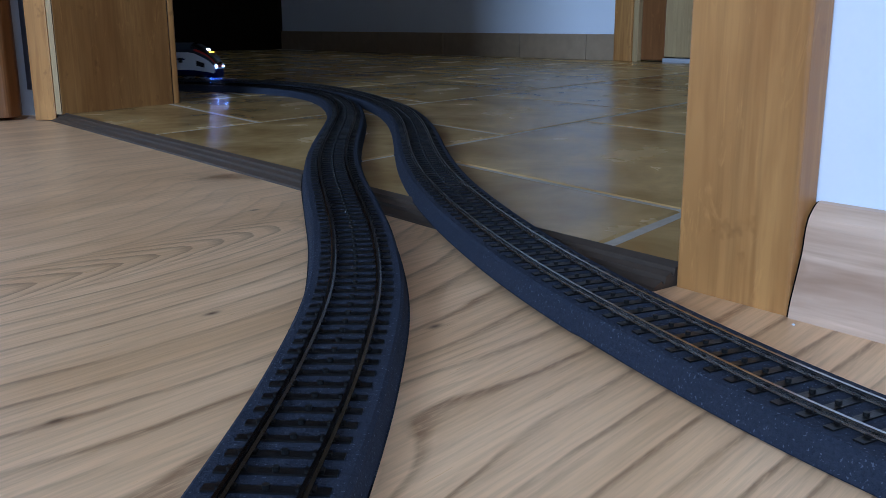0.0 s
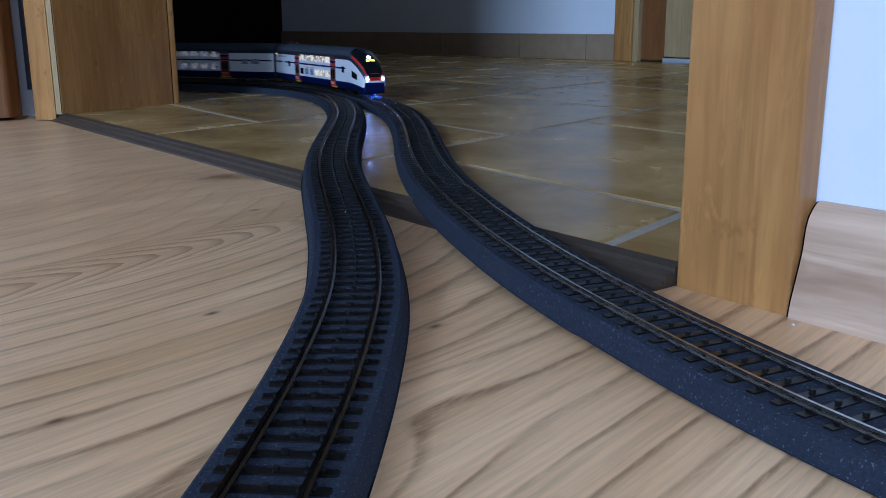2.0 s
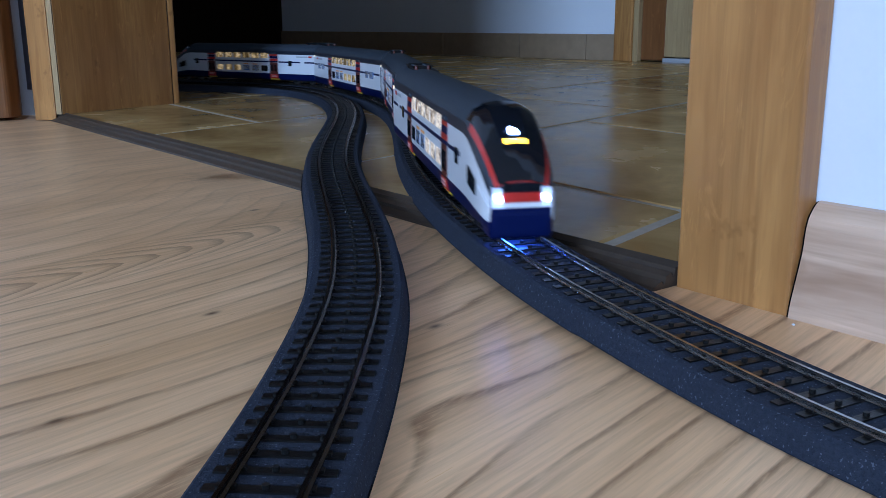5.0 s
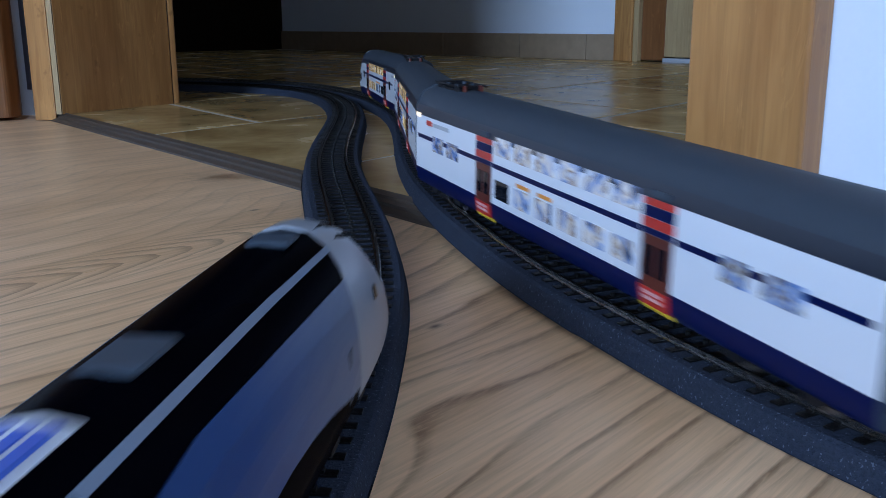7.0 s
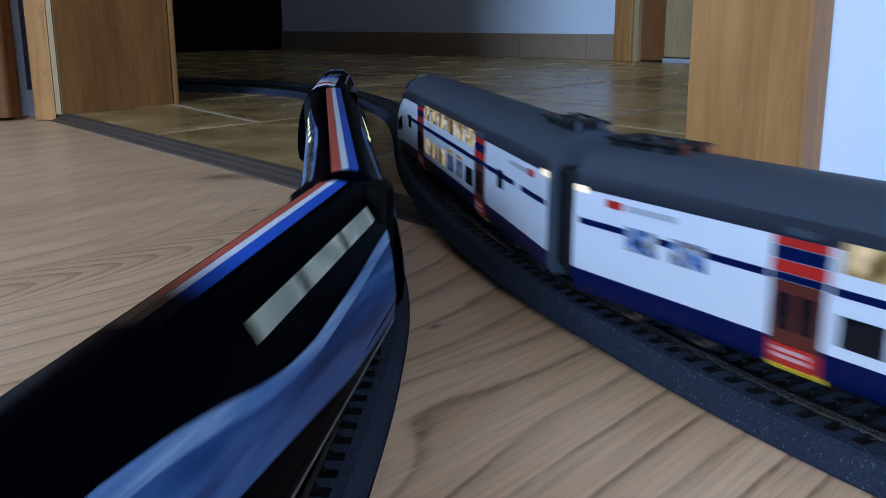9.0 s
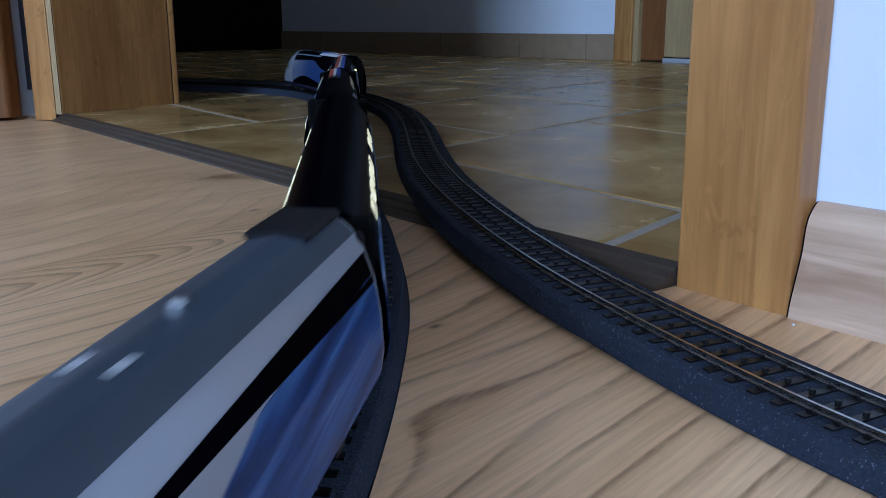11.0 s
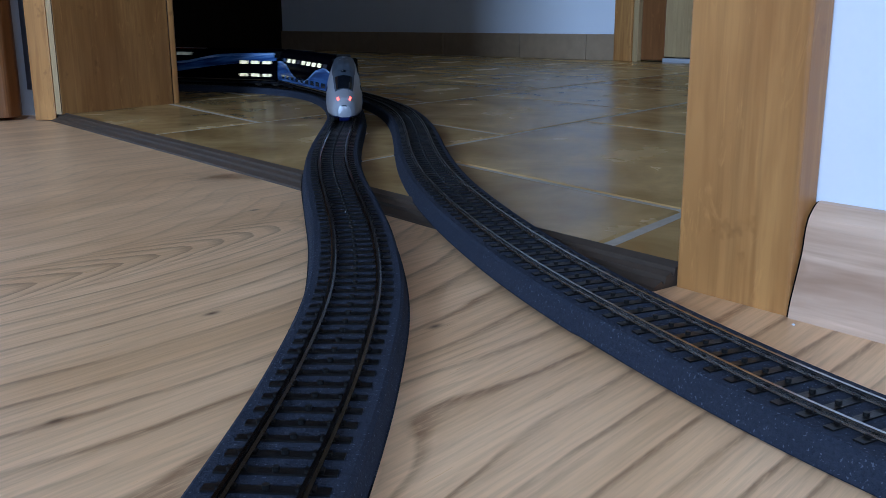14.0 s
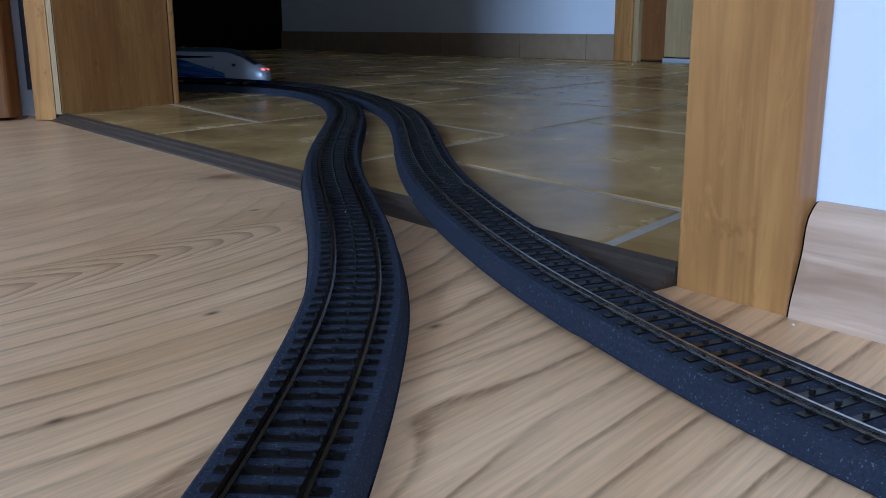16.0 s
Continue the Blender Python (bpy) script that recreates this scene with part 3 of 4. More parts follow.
RIGHT_LINE = [(3.2, -3.93), (2.3, -2.73), (1.55, -1.73), (1.0, -.997), (.62, -.49), (.40, -.197), (.27, -.022), (.205, .066), (.152, .142), (.1066, .2148), (.0711, .2873), (.0408, .3619), (.0178, .4391), (.0017, .5181), (-.0087, .5979),
              (-.0154, .6783), (-.0206, .7589), (-.0270, .8393), (-.0367, .9191), (-.0513, .9980), (-.0714, 1.0758), (-.0968, 1.1526)]
RIGHT_LINE += [(-.1272, 1.2278), (-.1638, 1.2999), (-.2093, 1.3654), (-.2676, 1.4196), (-.3394, 1.4598), (-.4119, 1.4932), (-.51, 1.53), (-.65, 1.57), (-.88, 1.612), (-1.22, 1.637), (-1.8, 1.645), (-2.6, 1.645), (-3.6, 1.645), (-4.6, 1.645)]


def rail_z(y):
    t = min(max((y - 0.2) / 0.3, 0), 1)
    return RAIL_NEAR + RAIL_UP * t * t * (3 - 2 * t)


class Line:
    """A smooth track centre line, by arc length."""

    def __init__(self, pts):
        p = np.array(pts, float)
        q = np.vstack([2 * p[0] - p[1], p, 2 * p[-1] - p[-2]])
        out = []
        for i in range(1, len(q) - 2):
            p0, p1, p2, p3 = q[i - 1:i + 3]
            d1, d2, d3 = (np.linalg.norm(b - a) ** 0.5 for a, b in ((p0, p1), (p1, p2), (p2, p3)))
            m1 = (p2 - p1) + d2 * ((p1 - p0) / d1 - (p2 - p0) / (d1 + d2))
            m2 = (p2 - p1) + d2 * ((p3 - p2) / d3 - (p3 - p1) / (d2 + d3))
            for u in np.linspace(0, 1, 40, endpoint=False):
                out.append((2 * u**3 - 3 * u**2 + 1) * p1 + (u**3 - 2 * u**2 + u) * m1 + (-2 * u**3 + 3 * u**2) * p2 + (u**3 - u**2) * m2)
        out.append(p[-1])
        self.xy = np.array(out)
        self.s = np.r_[0, np.cumsum(np.hypot(*np.diff(self.xy, axis=0).T))]
        self.length = float(self.s[-1])

    def at(self, s):
        x, y = np.interp(s, self.s, self.xy[:, 0]), np.interp(s, self.s, self.xy[:, 1])
        return Vector((x, y, rail_z(y)))

    def along(self, s):
        return (self.at(s + 0.004) - self.at(s - 0.004)).normalized()

    def matrix(self, s):
        t = self.along(s)
        side = Vector((-t.y, t.x, 0)).normalized()
        up = t.cross(side)
        p = self.at(s)
        return Matrix(((t.x, side.x, up.x, p.x), (t.y, side.y, up.y, p.y), (t.z, side.z, up.z, p.z), (0, 0, 0, 1)))


def sweep(line, profile, s0, s1, fine, closed=True, drop=False):
    """Sweep a (side, height) profile along the line; drop: z from the floor below."""
    bm = bmesh.new()
    ss, s = [], s0
    while s < s1:
        ss.append(s)
        s += 0.006 if fine[0] < s < fine[1] else 0.06
    ss.append(s1)
    rings = []
    for s in ss:
        m = line.matrix(s)
        ring = []
        for a, b in profile:
            co = m @ Vector((0, a, b))
            if drop and b < -0.006:
                co.z = max(rail_z(co.y) - RAIL_NEAR + (0.0005 if co.y < 0.3 else 0.0), 0.0)
            ring.append(bm.verts.new(co))
        rings.append(ring)
    n = len(profile)
    for r0, r1 in zip(rings, rings[1:]):
        for i in range(n if closed else n - 1):
            j = (i + 1) % n
            bm.faces.new((r0[i], r0[j], r1[j], r1[i]))
    bm.faces.new(rings[0][::-1])
    bm.faces.new(rings[-1])
    return bm


BED = [(-0.0200, -0.0107), (-0.0195, -0.0085), (-0.0180, -0.0036), (-0.0168, -0.0026), (0.0168, -0.0026), (0.0180, -0.0036), (0.0195, -0.0085), (0.0200, -0.0107)]
RAIL = [(-0.0011, -0.0022), (-0.0011, -0.0018), (-0.0003, -0.0014), (-0.0003, -0.0008), (-0.0005, -0.0006), (-0.0005, 0.0), (0.0005, 0.0), (0.0005, -0.0006), (0.0003, -0.0008), (0.0003, -0.0014), (0.0011, -0.0018), (0.0011, -0.0022)]
PITCH_S = 0.0083


def sleeper_mesh():
    bm = bmesh.new()
    box_into(bm, -0.0015, 0.0015, -0.0140, 0.0140, -0.0036, -0.0021)
    for c in (-0.00875, 0.00875):
        for d in (-0.0022, 0.0014):
            box_into(bm, -0.0009, 0.0009, c + d, c + d + 0.0008, -0.0022, -0.0013)
    cylinder(bm, 0.0009, -0.0022, -0.0010, 0.0, 0.0, 8, "z", 1)
    me = bpy.data.meshes.new("sleeper")
    bmesh.ops.recalc_face_normals(bm, faces=bm.faces)
    bm.to_mesh(me)
    bm.free()
    me.materials.append(M_SLEEPER)
    me.materials.append(M_STUD)
    return me


SLEEPER = sleeper_mesh()


def build_track(name, pts, label, view, rail_mat):
    line = Line(pts)
    top = tagged(empty(name), label, "model railway track")
    part("ballast_bed", sweep(line, BED, 0.05, line.length - 0.05, view, drop=True), M_FOAM, top, "dark blue-grey foam ballast bed")
    for side in (-1, 1):
        rail = [(a + side * 0.0087, b) for a, b in RAIL]
        part("rail", sweep(line, rail, 0.05, line.length - 0.05, view), rail_mat, top, "dull nickel rail")
    return top, line


left_track, LEFT = build_track("model_track", LEFT_LINE, "curved model railway track on dark foam ballast", (5.2, 7.2), M_RAIL_DULL)
right_track, RIGHT = build_track("model_track", RIGHT_LINE, "curved model railway track rising over the threshold", (4.8, 7.0), M_RAIL)

# ---------------------------------------------------------------- trains
class Hull:
    """A lofted car body: half profile (side, height) from foot to crown, tapered towards the nose."""

    def __init__(self, profile, length, nose=(), cap=1):
        self.p = profile
        self.L = length
        self.nose = nose
        self.cap = cap
        d = [0.0]
        for (a, b), (c, e) in zip(profile, profile[1:]):
            d.append(d[-1] + math.hypot(c - a, e - b))
        self.d = [v / d[-1] for v in d]

    def r_of(self, z):
        """1 at the foot, 0 at the crown."""
        for i, ((a, b), (c, e)) in enumerate(zip(self.p, self.p[1:])):
            if z <= e:
                t = min(max((z - b) / (e - b), 0), 1)
                return 1 - (self.d[i] + t * (self.d[i + 1] - self.d[i]))
        return 0.0

    def point(self, x, r, lift=0.0):
        q = min(1 - abs(r), 1.0)
        y = z = 0.0
        for i in range(len(self.p) - 1):
            if q <= self.d[i + 1] + 1e-9:
                t = (q - self.d[i]) / (self.d[i + 1] - self.d[i])
                y = self.p[i][0] + t * (self.p[i + 1][0] - self.p[i][0])
                z = self.p[i][1] + t * (self.p[i + 1][1] - self.p[i][1])
                break
        w, h, foot, crown = 1.0, self.p[-1][1], self.p[0][1], self.p[-1][1]
        if self.nose:
            u = self.L / 2 - x
            xs = [n[0] for n in self.nose]
            h = float(np.interp(u, xs, [n[1] for n in self.nose]))
            w = float(np.interp(u, xs, [n[2] for n in self.nose]))
        y *= w
        z = foot + (z - foot) * (h - foot) / (crown - foot)
        return Vector((x, y if r >= 0 else -y, z))

    def normal(self, x, r):
        e, f = 0.0006, 0.012
        x = min(x, self.L / 2 - e)
        a = self.point(x + e, r) - self.point(x - e, r)
        b = self.point(x, r + f) - self.point(x, r - f) if abs(r) < 1 - f else self.point(x, r) - self.point(x, r * (1 - 2 * f))
        if abs(r) >= 1 - f and r < 0:
            b = -b
        n = b.cross(a)
        if n.length < 1e-12:
            return Vector((0, 0, 1))
        n.normalize()
        c = Vector((x - 0.01, 0, 0.022))
        return n if n.dot(self.point(x, r) - c) > 0 else -n

    def stations(self, x0, x1):
        xs = [x0]
        step = 0.02
        x = x0
        while x < x1 - 1e-6:
            x += 0.003 if self.nose and x > self.L / 2 - 0.075 else step
            xs.append(min(x, x1))
        return xs

    def body(self, bands, mats):
        """bands: heights at which the material changes, from the foot up."""
        cuts = sorted({self.r_of(z) for z in bands} | {1 - q for q in self.d})
        rs = sorted({-c for c in cuts} | set(cuts))
        xs = self.stations(-self.L / 2, self.L / 2)
        bm = bmesh.new()
        rings = [[bm.verts.new(self.point(x, r)) for r in rs] for x in xs]
        lim = [self.r_of(z) for z in bands]
        for a, b in zip(rings, rings[1:]):
            for i in range(len(rs) - 1):
                mid = abs(rs[i] + rs[i + 1]) / 2
                k = sum(1 for v in lim if mid < v)
                bm.faces.new((a[i], a[i + 1], b[i + 1], b[i])).material_index = k
            bm.faces.new((a[0], b[0], b[-1], a[-1])).material_index = 0
        bm.faces.new(rings[0]).material_index = len(bands)
        bm.faces.new(rings[-1][::-1]).material_index = self.cap if self.nose else len(bands)
        return bm

    def patch(self, x0, x1, lo, hi, lift=0.0003, nx=1, nr=2):
        """A thin shell on the hull between x0..x1; lo and hi are r values or functions of x."""
        lo_f = lo if callable(lo) else (lambda x: lo)
        hi_f = hi if callable(hi) else (lambda x: hi)
        bm = bmesh.new()
        out, inn = [], []
        for i in range(nx + 1):
            x = x0 + (x1 - x0) * i / nx
            ro, ri = [], []
            for j in range(nr + 1):
                r = lo_f(x) + (hi_f(x) - lo_f(x)) * j / nr
                p, n = self.point(x, r), self.normal(x, r)
                ro.append(bm.verts.new(p + n * lift))
                ri.append(bm.verts.new(p - n * 0.0006))
            out.append(ro)
            inn.append(ri)
        for i in range(nx):
            for j in range(nr):
                bm.faces.new((out[i][j], out[i][j + 1], out[i + 1][j + 1], out[i + 1][j]))
        for i in range(nx):
            for k in (0, nr):
                bm.faces.new((out[i][k], out[i + 1][k], inn[i + 1][k], inn[i][k]))
        for j in range(nr):
            for k in (0, nx):
                bm.faces.new((out[k][j], out[k][j + 1], inn[k][j + 1], inn[k][j]))
        return bm


def wheel_mesh():
    bm = bmesh.new()
    cylinder(bm, 0.0054, -0.0014, 0.0014, 0.0, 0.0, 18, "y")
    cylinder(bm, 0.0062, -0.0022, -0.0014, 0.0, 0.0, 18, "y")
    me = bpy.data.meshes.new("wheel")
    bmesh.ops.recalc_face_normals(bm, faces=bm.faces)
    bm.to_mesh(me)
    bm.free()
    me.materials.append(M_STEEL)
    return me


WHEEL = wheel_mesh()


def add_bogie(car, x):
    bm = bmesh.new()
    for s in (-1, 1):
        box_into(bm, -0.024, 0.024, s * 0.0118 - 0.0012, s * 0.0118 + 0.0012, 0.0042, 0.0075)
        for a in (-0.015, 0.015):
            box_into(bm, a - 0.004, a + 0.004, s * 0.0128 - 0.0012, s * 0.0128 + 0.0012, 0.0030, 0.0082)
        box_into(bm, -0.005, 0.005, s * 0.0125 - 0.0014, s * 0.0125 + 0.0014, 0.0052, 0.0092)
    box_into(bm, -0.006, 0.006, -0.0106, 0.0106, 0.0045, 0.0090)
    b = part("bogie", bm, M_BOGIE, car)
    b.location = (x, 0, 0)
    for a in (-0.015, 0.015):
        for s in (-1, 1):
            w = new("wheel", WHEEL)
            w.parent = b
            w.location = (a, s * 0.0086, 0.0054)
            if s < 0:
                w.rotation_euler = (0, 0, math.pi)


CAR = 0.322       # pitch of the double-deck cars
DD_PROFILE = [(0.0138, 0.0050), (0.0158, 0.0075), (0.0163, 0.0135), (0.0163, 0.0300), (0.0161, 0.0402), (0.0153, 0.0452), (0.0122, 0.0507), (0.0065, 0.0538), (0.0, 0.0545)]
DD_NOSE = [(0.0, 0.0245, 0.78), (0.003, 0.0300, 0.87), (0.007, 0.0350, 0.92), (0.014, 0.0410, 0.96), (0.024, 0.0475, 0.985), (0.034, 0.0528, 1.0), (0.044, 0.0545, 1.0)]
dd_mid = Hull(DD_PROFILE, CAR - 0.012)
dd_cab = Hull(DD_PROFILE, CAR - 0.006, DD_NOSE, 0)


def double_deck_car(kind, lit, lamps=False):
    """A white and navy double-deck car; kind: cab or middle; lit: which windows glow."""
    hull = dd_cab if kind == "cab" else dd_mid
    L = hull.L
    car = tagged(empty("double_deck_car"), "white and navy double-deck model train car with red doors" if kind != "cab" else "white and navy double-deck model cab car, red-framed nose", "model train", group="double-deck model train")
    part("body", hull.body([0.0135, 0.0402, 0.0452], [0]), [M_NAVY, M_WHITE, M_DARKBAND, M_ROOF], car, smooth=True)
    R = hull.r_of
    front = L / 2 - (0.050 if kind == "cab" else 0.004)
    for sd in (-1, 1):
        for xa, xb in ((-L / 2 + 0.003, -0.0760), (-0.0570, 0.0570), (0.0760, front)):
            part("stripe", hull.patch(xa, xb, sd * R(0.0288), sd * R(0.0308), 0.00012, 4, 1), M_NAVY, car)
        for xd in (-0.0665, 0.0665):
            d = part("door", hull.patch(xd - 0.0080, xd + 0.0080, sd * R(0.0060), sd * R(0.0290), 0.0004, 1, 4), M_DOORRED, car, "dark red sliding door")
            part("door_head", hull.patch(xd - 0.0085, xd + 0.0085, sd * R(0.0380), sd * R(0.0402), 0.0004, 1, 2), M_RED, d)
            part("door_band", hull.patch(xd - 0.0085, xd + 0.0085, sd * R(0.0345), sd * R(0.0378), 0.0004, 1, 2), M_NAVY, d)
            part("door_panel", hull.patch(xd - 0.0085, xd + 0.0085, sd * R(0.0312), sd * R(0.0343), 0.0004, 1, 2), M_RED, d)
            part("door_stripe", hull.patch(xd - 0.0085, xd + 0.0085, sd * R(0.0292), sd * R(0.0310), 0.0004, 1, 1), M_NAVY, d)
            for q in (-0.0035, 0.0035):
                part("pane", hull.patch(xd + q - 0.0022, xd + q + 0.0022, sd * R(0.0165), sd * R(0.0260), 0.0008, 1, 2), M_DARKGLASS, d)
            for z0 in (0.0088, 0.0106):
                part("lettering", hull.patch(xd - 0.0055, xd + 0.0050, sd * R(z0), sd * R(z0 + 0.0010), 0.0011, 1, 1), M_PINKBAR, d, "pale lettering bar")
            part("door_foot", hull.patch(xd - 0.0078, xd + 0.0078, sd * R(0.0070), sd * R(0.0125), 0.0007, 1, 2), M_RED, d, "bright red door foot with pale lettering bars")
            part("sill", hull.patch(xd - 0.0085, xd + 0.0085, sd * R(0.0052), sd * R(0.0064), 0.0008, 1, 1), M_YELLOW, d, "yellow door sill")
            part("window", hull.patch(xd - 0.0045, xd + 0.0045, sd * R(0.0410), sd * R(0.0428), 0.0010, 1, 1), M_STEELGREY, d, "grey door light")
        # double rows of saloon windows
        glow = {0: M_SALOON, 1: M_LITWHITE, 2: M_LITGLASS}[lit]
        for i in range(6):
            xw = -0.0475 + i * 0.0190
            part("window", hull.patch(xw - 0.0074, xw + 0.0074, sd * R(0.0346), sd * R(0.0420), 0.0003, 1, 3), glow, car, "upper deck window")
            part("window", hull.patch(xw - 0.0066, xw + 0.0066, sd * R(0.0165), sd * R(0.0243), 0.0003, 1, 2), M_DARKGLASS if i == 0 else (M_BLUEGLASS if i < 3 and lit else glow), car, "lower deck window")
        for i in range(2):
            xs = -0.0330 + i * 0.0190
            part("sign", hull.patch(xs, xs + 0.011, sd * R(0.0252), sd * R(0.0266), 0.0004, 1, 1), M_ORANGE, car, "amber class marking")
        ends = [(-0.099, 0.0036), (0.100, 0.0035)] if kind == "cab" else [(-0.123, 0.0068), (-0.104, 0.0068), (0.103, 0.0055), (0.122, 0.0075)]
        if kind == "cab":
            part("stripe_gap", hull.patch(-0.127, -0.119, sd * R(0.0284), sd * R(0.0312), 0.0003, 1, 1), M_WHITE, car, "white break in the stripe")
        for xw, hw in ends:
            part("window", hull.patch(xw - hw, xw + hw, sd * R(0.0245), sd * R(0.0318), 0.0004, 1, 2), M_BLUEGLASS if hw > 0.005 else M_DARKGLASS, car, "end compartment window")
        part("emblem", hull.patch(-L / 2 + 0.016, -L / 2 + 0.023, sd * R(0.0362), sd * R(0.0386), 0.0004, 1, 1), M_RED, car, "small red emblem")
        part("lettering", hull.patch(-L / 2 + 0.025, -L / 2 + 0.046, sd * R(0.0364), sd * R(0.0382), 0.0004, 1, 1), M_GREYBAR, car, "grey lettering bar")
    # gangways
    bm = box(-0.007, 0.007, -0.0125, 0.0125, 0.008, 0.043, None, 0.0015, 1)
    part("gangway", bm, M_BOGIE, car, "black rubber gangway").location = (-L / 2 - 0.004, 0, 0)
    if kind != "cab":
        bm = box(-0.006, 0.006, -0.0125, 0.0125, 0.008, 0.043, None, 0.0015, 1)
        part("gangway", bm, M_BOGIE, car, "black rubber gangway").location = (L / 2 + 0.003, 0, 0)
    # roof gear at the inner end
    for xr, w, h in ((-L / 2 + 0.009, 0.004, 0.0030), (-L / 2 + 0.020, 0.005, 0.0018), (-L / 2 + 0.031, 0.003, 0.0024)):
        part("roof_gear", box(xr - w, xr + w, -0.0065, 0.0065, 0.0525, 0.0540 + h, None, 0.0008, 1), M_BOGIE, car)
    for xr in (-L / 2 + 0.005, -L / 2 + 0.0145, -L / 2 + 0.0255, -L / 2 + 0.036):
        bm = bmesh.new()
        cylinder(bm, 0.0011, 0.0525, 0.0568, xr, 0.0042, 8, "z")
        cylinder(bm, 0.0011, 0.0525, 0.0568, xr, -0.0042, 8, "z")
        part("insulator", bm, M_DOORRED if xr > -L / 2 + 0.03 else M_STEELGREY, car, "small roof insulator pair")
    for sd in (-1, 1):
        part("light_slit", hull.patch(-L / 2 + 0.0008, -L / 2 + 0.0065, sd * R(0.0392), sd * R(0.0412), 0.0005, 1, 1), M_WARMSLIT, car, "warm light leaking at the car end")
        bm = bmesh.new()
        cylinder(bm, 0.0006, -L / 2 + 0.004, -L / 2 + 0.036, sd * 0.0070, 0.0562, 6, "x")
        part("roof_rod", bm, M_BOGIE, car)
    for xb in (-0.118, 0.118):
        add_bogie(car, xb)
    part("floor_pan", box(-L / 2 + 0.005, L / 2 - 0.012, -0.0120, 0.0120, 0.0035, 0.0060, None, 0.0008, 1), M_BOGIE, car)
    if kind == "cab":
        f = L / 2
        part("red_frame", hull.patch(f - 0.033, f - 0.0004, (lambda x: -0.262 - 2.2 * (f - x)), (lambda x: 0.262 + 2.2 * (f - x)), 0.00025, 18, 28), M_RED, car, "red nose frame", True)
        glass = part("windshield", hull.patch(f - 0.040, f - 0.0006, (lambda x: -0.205 - 2.2 * (f - x)), (lambda x: 0.205 + 2.2 * (f - x)), 0.0007, 16, 20), M_DARKGLASS, car, "dark curved windshield", True)
        bm = bmesh.new()
        box_into(bm, f - 0.0015, f + 0.0009, -0.0078, 0.0078, 0.0214, 0.0250)
        part("windshield_foot", bm, M_DARKGLASS, glass)
        bm = bmesh.new()
        box_into(bm, -0.0002, 0.0002, -0.0003, 0.0003, 0.0, 0.0085)
        wiper = part("wiper", bm, M_RUBBER, glass, "thin black wiper")
        wiper.matrix_basis = pose(f + 0.0008, 0.0005, 0.0225, 38, -35, 0)
        part("nose_chin", hull.patch(f - 0.013, f - 0.0002, -R(0.0300), -R(0.0162), 0.0005, 8, 5), M_WHITE, car)
        part("nose_chin", hull.patch(f - 0.013, f - 0.0002, R(0.0162), R(0.0300), 0.0005, 8, 5), M_WHITE, car)
        bm = bmesh.new()
        box_into(bm, f - 0.0015, f + 0.0010, -0.0124, 0.0124, 0.0150, 0.0171)
        for sd in (-1, 1):
            box_into(bm, f - 0.0015, f + 0.0010, *sorted((sd * 0.0081, sd * 0.0124)), 0.0172, 0.0232)
        part("nose_band", bm, M_WHITE, car, "white nose band")
        bm = bmesh.new()
        box_into(bm, f - 0.0015, f + 0.0012, -0.0080, 0.0080, 0.0172, 0.0212)
        part("nose_red", bm, M_RED, car, "red nose panel")
        part("coupler_skirt", box(f - 0.016, f + 0.0010, -0.0136, 0.0136, 0.0015, 0.0150, None, 0.0032, 3), M_NAVY, car)
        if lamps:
            # added glowing strip, no real part: stands in for headlight spill on the track
            part("track_glow", box(f - 0.0150, f - 0.0090, -0.0055, 0.0055, 0.0011, 0.0016), M_TRACKGLOW, car, "added glowing strip that casts blue lamp light on the track")
        for sd in (-1, 1):
            part("side_window", hull.patch(f - 0.0300, f - 0.0160, sd * R(0.0215), sd * R(0.0300), 0.0006, 5, 3), M_DARKGLASS, car, "slanted cab side window")
            bm = bmesh.new()
            cylinder(bm, 0.0013, f + 0.0006, f + 0.0020, sd * 0.0098, 0.0190, 14, "x")
            part("headlight", bm, M_HEADLIGHT if lamps else M_STEELGREY, car, "bright white headlight" if lamps else "unlit headlight")
        p = hull.point(f - 0.019, 0.0)
        bm = bmesh.new()
        cylinder(bm, 0.0021, p.x - 0.002, p.x + 0.0035, 0.0, p.z - 0.001, 14, "x")
        part("top_light", bm, M_HEADLIGHT if lamps else M_STEELGREY, car, "bright white top light" if lamps else "unlit top light")
        p = hull.point(f - 0.0135, 0.0)
        part("destination_sign", box(p.x - 0.001, p.x + 0.0022, -0.0050, 0.0050, p.z - 0.0024, p.z + 0.0006), M_SIGN if lamps else M_DARKGLASS, car, "amber destination sign" if lamps else "dark destination sign")
    return car


HS_PROFILE = [(0.0135, 0.0055), (0.0160, 0.0085), (0.0168, 0.0140), (0.0163, 0.0240), (0.0149, 0.0330), (0.0123, 0.0405), (0.0093, 0.0455), (0.0055, 0.0485), (0.0, 0.0495)]
HS_NOSE = [(0.0, 0.0150, 0.30), (0.0006, 0.0172, 0.39), (0.0018, 0.0196, 0.48), (0.004, 0.0222, 0.58), (0.009, 0.0250, 0.69), (0.016, 0.0284, 0.79), (0.026, 0.0335, 0.88), (0.037, 0.0398, 0.945), (0.050, 0.0458, 0.985), (0.062, 0.0486, 1.0), (0.075, 0.0495, 1.0)]
POWER, TRAILER, TAIL = 0.285, 0.275, 0.235
hs_power = Hull(HS_PROFILE, POWER - 0.004, HS_NOSE)
hs_tail = Hull(HS_PROFILE, TAIL - 0.004, HS_NOSE)
hs_trailer = Hull(HS_PROFILE, TRAILER - 0.010)


